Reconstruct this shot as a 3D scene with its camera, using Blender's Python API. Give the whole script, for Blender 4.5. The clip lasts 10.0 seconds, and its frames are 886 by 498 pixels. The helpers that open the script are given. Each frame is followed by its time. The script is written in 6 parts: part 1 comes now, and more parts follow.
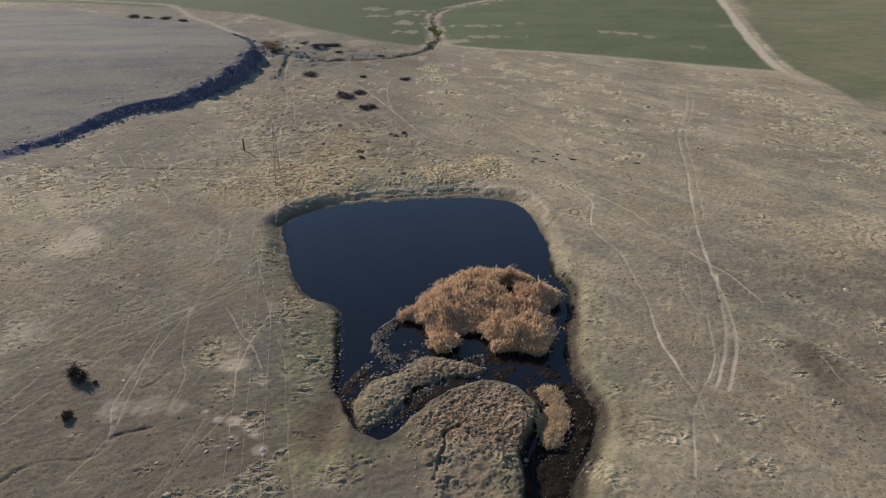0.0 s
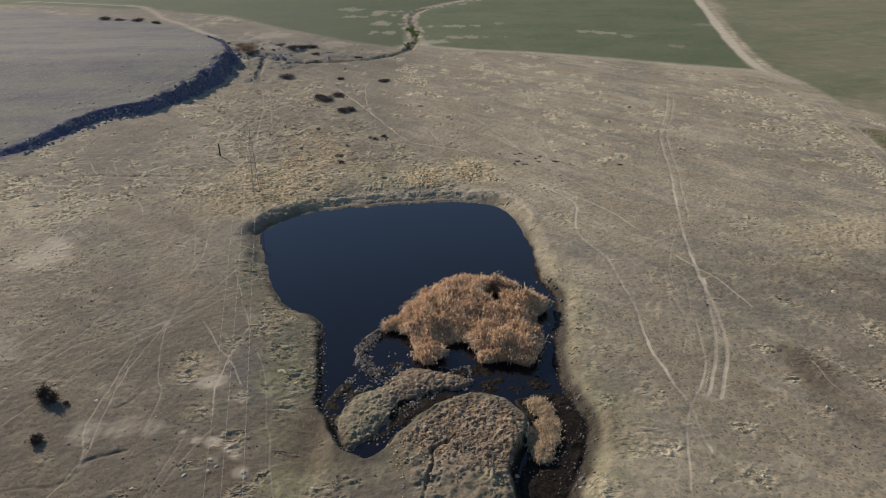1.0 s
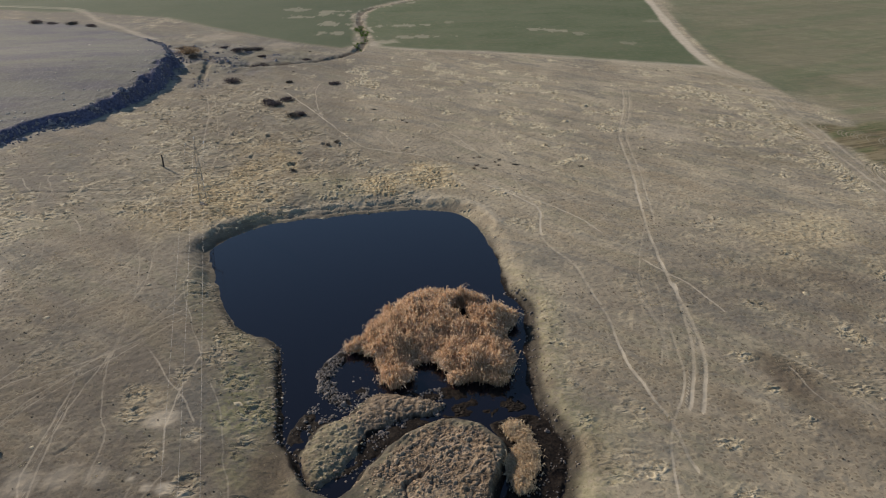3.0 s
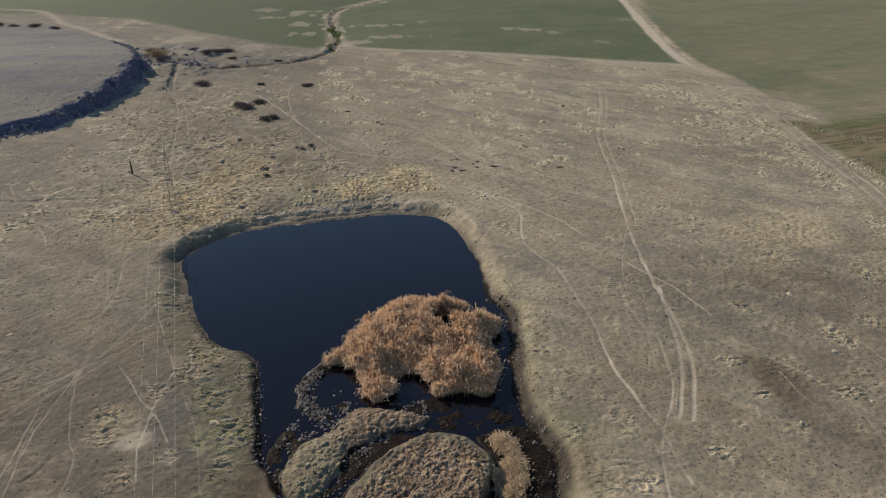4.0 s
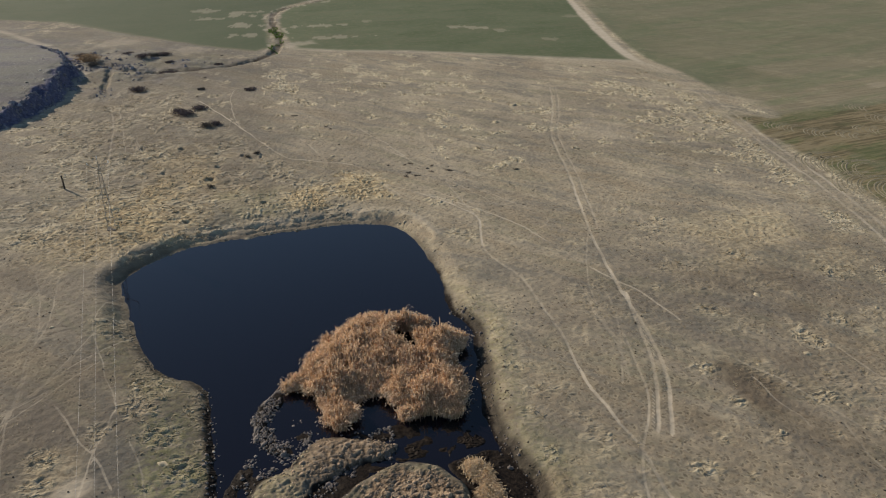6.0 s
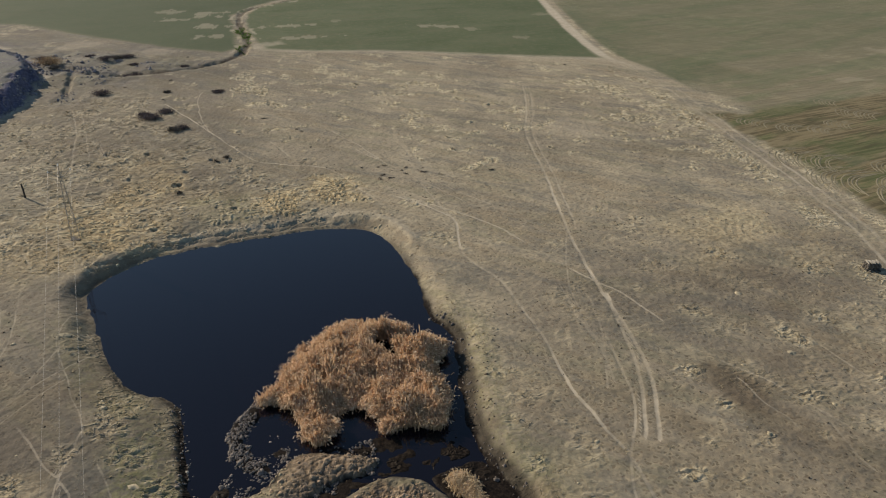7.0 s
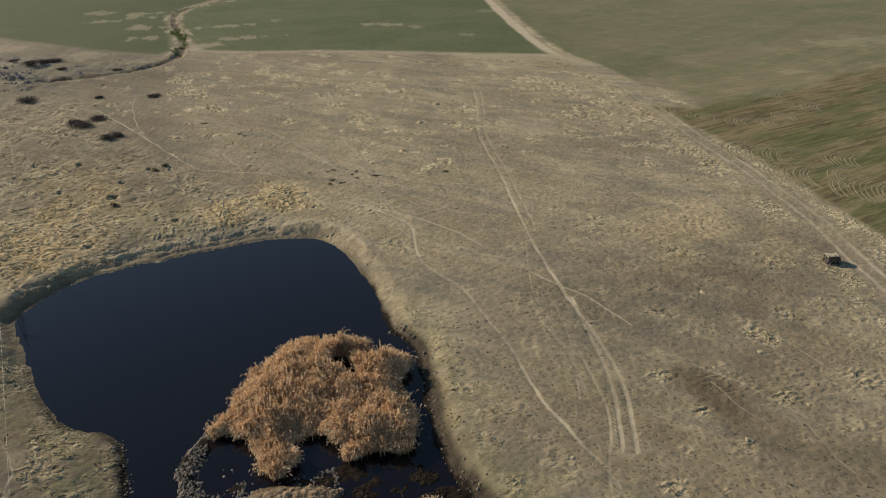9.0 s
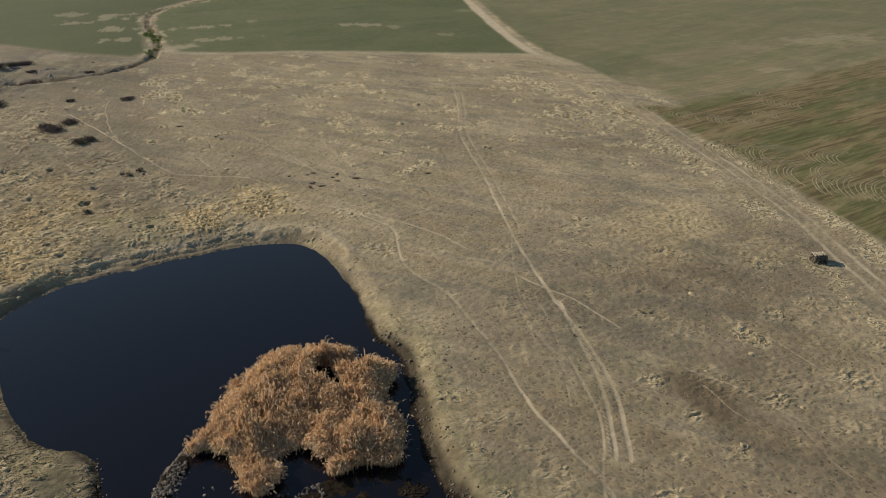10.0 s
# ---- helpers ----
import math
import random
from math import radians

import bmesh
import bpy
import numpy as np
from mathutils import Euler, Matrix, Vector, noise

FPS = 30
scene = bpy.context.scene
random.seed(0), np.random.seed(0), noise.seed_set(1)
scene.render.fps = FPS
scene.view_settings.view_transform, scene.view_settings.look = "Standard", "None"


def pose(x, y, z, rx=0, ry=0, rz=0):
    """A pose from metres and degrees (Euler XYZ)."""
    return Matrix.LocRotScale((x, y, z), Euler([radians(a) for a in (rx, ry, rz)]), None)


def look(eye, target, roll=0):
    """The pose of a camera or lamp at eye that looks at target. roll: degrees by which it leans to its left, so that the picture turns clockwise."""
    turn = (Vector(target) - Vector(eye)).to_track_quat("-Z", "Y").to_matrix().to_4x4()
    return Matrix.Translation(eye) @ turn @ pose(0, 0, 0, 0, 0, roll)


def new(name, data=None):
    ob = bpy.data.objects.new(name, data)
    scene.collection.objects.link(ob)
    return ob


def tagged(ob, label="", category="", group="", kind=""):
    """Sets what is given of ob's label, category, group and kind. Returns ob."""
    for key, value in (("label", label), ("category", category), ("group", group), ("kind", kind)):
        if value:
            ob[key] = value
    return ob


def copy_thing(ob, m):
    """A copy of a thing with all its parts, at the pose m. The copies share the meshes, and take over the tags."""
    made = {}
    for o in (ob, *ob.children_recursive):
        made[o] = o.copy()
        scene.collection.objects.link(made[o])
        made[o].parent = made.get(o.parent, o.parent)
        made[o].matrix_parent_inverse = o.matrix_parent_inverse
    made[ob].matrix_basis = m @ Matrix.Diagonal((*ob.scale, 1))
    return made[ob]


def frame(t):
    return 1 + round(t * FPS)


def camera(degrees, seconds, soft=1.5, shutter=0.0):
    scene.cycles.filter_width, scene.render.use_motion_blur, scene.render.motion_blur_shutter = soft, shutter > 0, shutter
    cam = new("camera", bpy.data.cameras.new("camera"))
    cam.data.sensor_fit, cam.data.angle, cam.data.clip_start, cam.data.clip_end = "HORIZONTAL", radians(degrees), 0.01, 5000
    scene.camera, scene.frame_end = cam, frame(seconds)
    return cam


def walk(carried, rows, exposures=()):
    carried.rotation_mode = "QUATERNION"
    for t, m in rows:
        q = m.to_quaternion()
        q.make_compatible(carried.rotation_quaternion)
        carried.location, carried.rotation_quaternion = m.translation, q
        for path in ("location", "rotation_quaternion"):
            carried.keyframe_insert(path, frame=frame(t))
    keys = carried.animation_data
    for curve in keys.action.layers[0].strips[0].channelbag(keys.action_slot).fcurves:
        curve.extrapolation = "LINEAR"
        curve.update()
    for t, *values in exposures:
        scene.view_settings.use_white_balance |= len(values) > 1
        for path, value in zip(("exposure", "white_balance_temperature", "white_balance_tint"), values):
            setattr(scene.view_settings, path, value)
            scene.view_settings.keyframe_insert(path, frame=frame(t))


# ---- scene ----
# ---------------------------------------------------------------- camera and its flight
cam = camera(62.2, 10.0, soft=1.1)
# seconds, x, y, z, turn, pitch, roll
PATH_ROWS = [
    (0.0, 0.000, 0.000, 40.000, 0.000, -26.406, 0.071),
    (0.5, -0.213, 1.049, 39.940, -0.883, -26.413, 0.034),
    (1.0, -0.416, 2.129, 39.882, -1.769, -26.431, 0.031),
    (1.5, -0.600, 3.196, 39.811, -2.654, -26.465, 0.012),
    (2.0, -0.810, 4.258, 39.718, -3.671, -26.499, 0.013),
    (2.5, -1.038, 5.364, 39.622, -4.747, -26.534, 0.020),
    (4.0, -1.565, 8.541, 39.372, -7.989, -26.637, 0.028),
    (4.5, -1.685, 9.573, 39.265, -9.060, -26.666, 0.009),
    (5.0, -1.781, 10.564, 39.173, -10.130, -26.703, -0.008),
    (5.5, -1.875, 11.561, 39.104, -11.228, -26.751, 0.016),
    (7.0, -2.021, 14.456, 38.684, -14.729, -26.863, -0.045),
    (7.5, -2.049, 15.355, 38.533, -15.942, -26.908, -0.049),
    (8.0, -2.054, 16.272, 38.365, -17.122, -26.942, -0.014),
    (8.5, -2.035, 17.217, 38.180, -18.217, -26.968, 0.008),
    (9.0, -1.973, 18.105, 38.010, -19.223, -27.003, 0.031),
    (9.5, -1.916, 19.005, 37.802, -20.171, -26.999, 0.035),
    (10.0, -1.822, 19.857, 37.561, -20.963, -26.969, 0.061),
]
walk(cam, [(t, pose(x, y, z, 90 + p, 0, w) @ pose(0, 0, 0, 0, 0, r)) for t, x, y, z, w, p, r in PATH_ROWS],
     exposures=[(0.0, 0.21, 6880, 12.4), (5.0, 0.21, 7090, 12.0), (7.5, 0.18, 7550, 9.4), (10.0, 0.14, 8220, 7.8)])

# ---------------------------------------------------------------- sky and sun
SUN_DIR = Vector((-0.66, 0.75, 0.45)).normalized()
sky_world = bpy.data.worlds.new("sky")
scene.world = sky_world
sky_world.use_nodes = True
wt = sky_world.node_tree
sky = wt.nodes.new("ShaderNodeTexSky")
sky.sky_type, sky.sun_disc = "NISHITA", False
sky.sun_elevation = math.asin(SUN_DIR.z)
sky.sun_rotation = math.atan2(SUN_DIR.x, SUN_DIR.y)
sky.air_density, sky.dust_density, sky.ozone_density = 1.2, 0.05, 4.0
wt.links.new(sky.outputs[0], wt.nodes["Background"].inputs[0])
wt.nodes["Background"].inputs[1].default_value = 0.095
sun_data = bpy.data.lights.new("sun", "SUN")
sun_data.energy, sun_data.angle, sun_data.color = 4.3, radians(0.6), (1.0, 0.908, 0.795)
sun = new("sun", sun_data)
sun.matrix_world = look(SUN_DIR * 300, (0, 0, 0))


# ---------------------------------------------------------------- numbers over the plan
def chance(i, j, seed):
    """A fixed random number, 0 to 1, for each cell of a grid."""
    n = (i * 374761393 + j * 668265263 + seed * 982451653) & 0x7FFFFFFF
    n = ((n ^ (n >> 13)) * 1274126177) & 0x7FFFFFFF
    n = ((n ^ (n >> 16)) * 1103515245 + 12345) & 0x7FFFFFFF
    return (n >> 8 & 0xFFFF) / 65535.0


def lattice(x, y, seed):
    """Smooth value noise, 0 to 1, over plan coordinates."""
    xi, yi = np.floor(x).astype(np.int64), np.floor(y).astype(np.int64)
    u, v = x - xi, y - yi
    u, v = u * u * (3 - 2 * u), v * v * (3 - 2 * v)

    a, b, c, d = (chance(xi + i, yi + j, seed) for j in (0, 1) for i in (0, 1))
    return (a * (1 - u) + b * u) * (1 - v) + (c * (1 - u) + d * u) * v


def fbm(x, y, size, octaves=3, seed=1):
    """Layered noise, about -0.5 to 0.5, with its largest lumps size metres apart."""
    total, amp, norm = 0.0, 1.0, 0.0
    for o in range(octaves):
        k = 2.03 ** o / size
        total = total + amp * (lattice(x * k + 17.3 * o, y * k - 9.1 * o, seed + o) - 0.5)
        norm += amp
        amp *= 0.55
    return total / norm


def humps(x, y, cell, seed):
    """Separate rounded, drawn-out humps strewn over the plan, 0 to 1."""
    u, v = x / cell, y / cell
    iu, iv = np.floor(u).astype(np.int64), np.floor(v).astype(np.int64)
    best = np.zeros(x.shape)
    for i in (-1, 0, 1):
        for j in (-1, 0, 1):
            ci, cj = iu + i, iv + j
            du, dv = u - ci - chance(ci, cj, seed), v - cj - chance(ci, cj, seed + 1)
            a, r = chance(ci, cj, seed + 2) * 6.28, 0.42 + 0.45 * chance(ci, cj, seed + 3)
            c, n = np.cos(a), np.sin(a)
            d = ((du * c + dv * n) ** 2 + ((dv * c - du * n) / 0.55) ** 2) / (r * r)
            best = np.maximum(best, (0.5 + 0.5 * chance(ci, cj, seed + 4)) * np.clip(1 - d, 0, 1))
    return best


def step(v, a, b):
    t = np.clip((v - a) / (b - a), 0, 1)
    return t * t * (3 - 2 * t)


def line_distance(x, y, pts, closed=False):
    """Distance from plan points to a line of points."""
    best = np.full(x.shape, 1e9)
    ring = list(pts) + ([pts[0]] if closed else [])
    for (ax, ay), (bx, by) in zip(ring, ring[1:]):
        dx, dy = bx - ax, by - ay
        s = np.clip(((x - ax) * dx + (y - ay) * dy) / (dx * dx + dy * dy), 0, 1)
        best = np.minimum(best, np.hypot(x - ax - s * dx, y - ay - s * dy))
    return best


def inside(x, y, pts):
    odd = np.zeros(x.shape, bool)
    for (ax, ay), (bx, by) in zip(pts, list(pts[1:]) + [pts[0]]):
        if ay != by:
            odd ^= ((ay > y) != (by > y)) & (x < (bx - ax) * (y - ay) / (by - ay) + ax)
    return odd


def signed(x, y, pts):
    """Distance to a closed outline, negative inside."""
    d = line_distance(x, y, pts, True)
    return np.where(inside(x, y, pts), -d, d)


def smooth(pts, closed=False, n=4):
    """A Catmull-Rom line through the points."""
    p = [np.array(q, float) for q in pts]
    out, m = [], len(p)
    for i in range(m if closed else m - 1):
        a, b, c, d = ((p[(i + k) % m] if closed else p[min(max(i + k, 0), m - 1)]) for k in (-1, 0, 1, 2))
        for s in np.arange(n) / n:
            out.append(tuple(0.5 * (2 * b + (c - a) * s + (2 * a - 5 * b + 4 * c - d) * s * s + (3 * b - a - 3 * c + d) * s ** 3)))
    return out if closed else out + [tuple(p[-1])]


# ---------------------------------------------------------------- the plan of the land, in metres
WATER = -1.0
BASIN = smooth([(-21.7, 89.1), (-18.8, 93.7), (-14.9, 96.7), (-10.1, 97.9), (-3.6, 98.6), (1.3, 99.5), (5.4, 99.5), (9.5, 98.0),
                (11.6, 94.9), (12.6, 89.6), (13.1, 84.4), (13.0, 79.7), (13.0, 75.3), (14.0, 72.0), (13.1, 66.6), (12.0, 60.2), (11.9, 56.5),
                (12.3, 53.3), (12.9, 50.2), (11.9, 46.6), (10.2, 43.4), (9.0, 40.0), (8.0, 36.4), (6.3, 36.6), (6.6, 41.0), (6.6, 44.6), (7.6, 47.4), (8.7, 50.5),
                (6.8, 53.6), (3.4, 54.6), (0.2, 53.0), (-2.2, 50.6), (-3.8, 47.9), (-5.2, 46.7), (-6.8, 47.7), (-7.8, 49.6), (-8.6, 51.8), (-9.7, 54.4),
                (-9.7, 56.6), (-10.3, 60.2), (-10.7, 64.3), (-11.8, 68.3), (-14.6, 70.1), (-16.7, 73.2), (-18.7, 78.1), (-20.3, 84.3)], True, 3)
HUMMOCK = smooth([(-7.6, 53.2), (-6.2, 55.0), (-4.2, 56.1), (-2.9, 57.8), (-1.2, 58.9), (1.0, 58.4), (3.9, 57.0), (2.5, 55.9), (0.9, 55.7), (-0.5, 55.2), (-1.8, 54.3), (-2.9, 53.2), (-3.6, 51.7), (-4.6, 50.0), (-5.8, 48.9), (-7.0, 48.6), (-7.7, 51.0)], True, 3)
DITCH_BED = smooth([(8.2, 55.0), (12.0, 55.3), (13.6, 50.0), (10.6, 42.0), (8.2, 35.0), (6.0, 36.0), (6.3, 45.0), (8.6, 49.5), (7.0, 53.6)], True, 3)
CLEFT = [(2.0, 48.2), (1.4, 47.6), (0.7, 47.4), (0.1, 46.8), (0.2, 45.5), (-0.2, 43.9), (-0.6, 41.5)]
MUDFLAT = smooth([(-9.6, 53.0), (-8.2, 57.6), (-6.9, 62.2), (-5.6, 66.0), (-3.9, 66.8), (-3.4, 62.6), (-1.0, 59.6), (4.0, 59.8), (9.5, 59.2), (11.6, 56.5), (9.0, 54.4), (4.0, 54.8), (-3.0, 50.0), (-8.0, 47.0)], True, 3)
ISLAND = [(-3.2, 48.0), (0.0, 52.6), (3.4, 54.4), (6.7, 53.4), (8.5, 50.4), (7.8, 47.7), (6.5, 45.1), (6.4, 41.5), (6.0, 36.0), (-1.0, 38.0), (-2.0, 44.0)]
REED_BED = smooth([(-4.5, 66.0), (-3.8, 66.9), (-2.2, 68.4), (-1.4, 70.6), (0.9, 73.2), (2.7, 75.6), (5.2, 76.3), (7.4, 75.5), (9.3, 74.4), (10.1, 72.3), (11.6, 71.4), (12.9, 70.1), (12.6, 69.0),
                   (11.3, 67.4), (11.5, 64.2), (11.0, 61.7), (10.2, 60.0), (9.2, 59.2), (7.7, 60.0), (5.9, 59.4), (4.9, 59.8), (4.6, 61.6), (3.6, 63.2), (2.2, 63.0), (1.6, 61.4), (1.0, 60.3), (-0.4, 59.7), (-1.2, 60.8), (-1.5, 63.0), (-2.7, 65.0)], True, 3)
REED_HOLLOWS = [(7.5, 72.1, 0.55), (6.5, 71.0, 0.7), (7.7, 69.0, 0.5), (3.5, 71.3, 0.4), (3.0, 73.8, 0.35), (3.7, 69.2, 0.3), (9.8, 71.0, 0.4)]
PLATEAU = [(-71.9, 113.1), (-67.4, 117.1), (-63.8, 123.8), (-58.9, 137.1), (-52.7, 141.4), (-47.1, 157.8), (-44.0, 170.9), (-45.4, 189.4), (-50.0, 204.0),
           (-62.0, 225.0), (-88.0, 250.0), (-130.0, 268.0), (-220.0, 285.0), (-400.0, 300.0), (-400.0, 60.0), (-130.0, 84.0)]
ROAD = smooth([(150.0, 480.0), (98.5, 259.9), (88.8, 217.7), (83.5, 192.0), (81.2, 175.4), (82.4, 162.0), (81.2, 147.0), (78.4, 133.0), (76.6, 122.3), (74.8, 113.2), (73.7, 104.8),
               (72.7, 97.5), (71.1, 90.1), (69.7, 83.6), (68.3, 78.7), (66.2, 73.1), (63.0, 63.0), (58.0, 45.0), (50.0, 10.0)], n=4)
GREEN_EAST = [(13.1, 202.2), (38.5, 194.6), (62.6, 182.2), (80.6, 175.4), (83.5, 192.0), (88.8, 217.7), (98.5, 259.9), (150.0, 480.0), (30.0, 500.0), (21.0, 297.0), (3.0, 276.0), (0.0, 262.0), (-1.0, 230.0), (2.0, 207.0)]
GREEN_WEST = [(-92.4, 275.0), (-65.1, 262.4), (-39.4, 234.8), (-21.9, 216.3), (-8.0, 207.5), (-4.0, 212.0), (-5.0, 240.0), (-5.0, 263.0), (2.0, 279.0), (18.0, 298.0), (20.0, 500.0), (-260.0, 500.0), (-200.0, 300.0)]
CREEK = smooth([(30.0, 330.0), (20.9, 297.7), (3.2, 277.8), (-2.8, 262.9), (-3.0, 240.2), (-1.6, 225.4), (-3.0, 206.5), (-9.5, 194.5), (-19.4, 189.6), (-30.8, 188.9), (-40.3, 194.9), (-49.0, 210.0), (-60.0, 232.0), (-88.0, 262.0)])
FIELD_TRACK = smooth([(-150.0, 296.0), (-111.0, 286.4), (-98.5, 280.1), (-85.3, 256.9), (-76.3, 245.2), (-68.5, 233.8), (-58.0, 219.0)])
GULLY = smooth([(-28.3, 162.9), (-33.0, 168.0), (-38.0, 173.8), (-39.0, 182.0), (-40.0, 192.0)])
DITCH = smooth([(-37.0, 39.0), (-33.2, 41.5), (-32.5, 42.7), (-30.8, 43.7), (-27.9, 44.0), (-26.9, 45.3), (-26.7, 46.6), (-23.9, 47.6)], n=3)
SLOT = [(-26.7, 52.9), (-25.9, 53.6), (-25.2, 55.2)]
TUSSOCKS = [(-38, 108, 8, 0.7), (-31, 101, 7, 0.9), (-40, 121, 7, 0.6), (-24, 106, 7, 0.9), (-3, 108, 5, 0.8), (-22, 126, 9, 0.8), (-16, 139, 7, 0.7), (-27, 113, 8, 0.8), (-9, 118, 5, 0.6), (-30, 150, 7, 0.6), (-34, 128, 8, 0.5), (-31, 66, 3, 0.5), (15.4, 64, 2.2, 0.65), (16.2, 70, 2.2, 0.5), (15.4, 57, 1.8, 0.7), (17.8, 60.5, 1.8, 0.5), (17.2, 76, 2.2, 0.5), (15.2, 49.8, 1.6, 0.7), (16.5, 83, 2, 0.4), (38.4, 68.7, 1.9, 0.95), (44.4, 63, 2.3, 0.95), (32, 59.8, 1.6, 0.9), (55.6, 73.3, 2.4, 0.8), (47.5, 79.2, 4, 0.8), (39.9, 78.1, 1.2, 0.7), (34.9, 74.1, 0.8, 0.8), (49.4, 64.8, 1.4, 0.8), (23.5, 67.7, 1.2, 0.5), (30.8, 86.6, 1.2, 0.5), (32.6, 54.9, 1, 0.95), (32.7, 50.5, 1.6, 0.9), (29.1, 51.3, 1.3, 0.8), (40.2, 54.1, 1.5, 0.8), (47, 53.7, 2.4, 0.85), (42.6, 49.4, 1.6, 0.8), (37.9, 49.7, 0.8, 0.7), (28.8, 47.1, 0.8, 0.7), (19.3, 53.1, 2.4, 0.95), (16.3, 46.7, 2, 0.95), (18.6, 46.4, 1.6, 0.9), (15.3, 52.7, 1.1, 0.8), (25.7, 48.5, 1.4, 0.8), (16, 60.9, 1.5, 0.7), (24.6, 43.1, 2, 0.8), (14.8, 66, 1, 0.6), (15.2, 72, 1, 0.6), (-22.5, 60.1, 1.8, 1), (-22.3, 57, 1.5, 1), (-19.8, 52.1, 1.8, 1), (-14.3, 61.4, 2.4, 0.95), (-12.3, 58.2, 2.1, 0.95), (-14.6, 55.6, 1.2, 0.8), (-11.9, 53.1, 1.8, 0.9), (-12.4, 40.7, 1, 0.8), (-8.3, 42.2, 1.9, 0.8)]
SUNK_LANE = [(-60.0, 109.0), (-47.0, 108.6), (-36.0, 108.2)]
# small pits dug into the rough ground, each with its spoil: x, y, radius
PITS = [(-13.5, 117, 0.56), (-12.7, 122.5, 0.5), (-15.6, 102.4, 0.43), (-9.2, 126.9, 0.43), (-6.4, 125.9, 0.28), (-5.9, 106.6, 0.43), (-8.2, 107.4, 0.28), (-18.8, 131.5, 0.5), (-20.5, 121, 0.37), (-25, 133, 0.43)]
PLOUGH = [(78.5, 128.5), (84.9, 128.0), (113.1, 132.0), (147.0, 142.0), (260.0, 165.0), (300.0, 120.0), (160.0, 20.0), (72.0, 45.0), (72.5, 72.0), (74.5, 86.4), (76.5, 101.9)]
STRIPS = [[(82.2, 110.0), (87.9, 101.9), (79.5, 97.0), (77.5, 104.0)], [(126.6, 143.6), (158.5, 153.8), (156.3, 149.4), (125.6, 138.5)], [(116.8, 122.5), (150.0, 126.0), (150.0, 119.0), (118.0, 116.5)], [(92.0, 131.0), (112.0, 134.0), (112.0, 130.5), (93.0, 128.0)]]
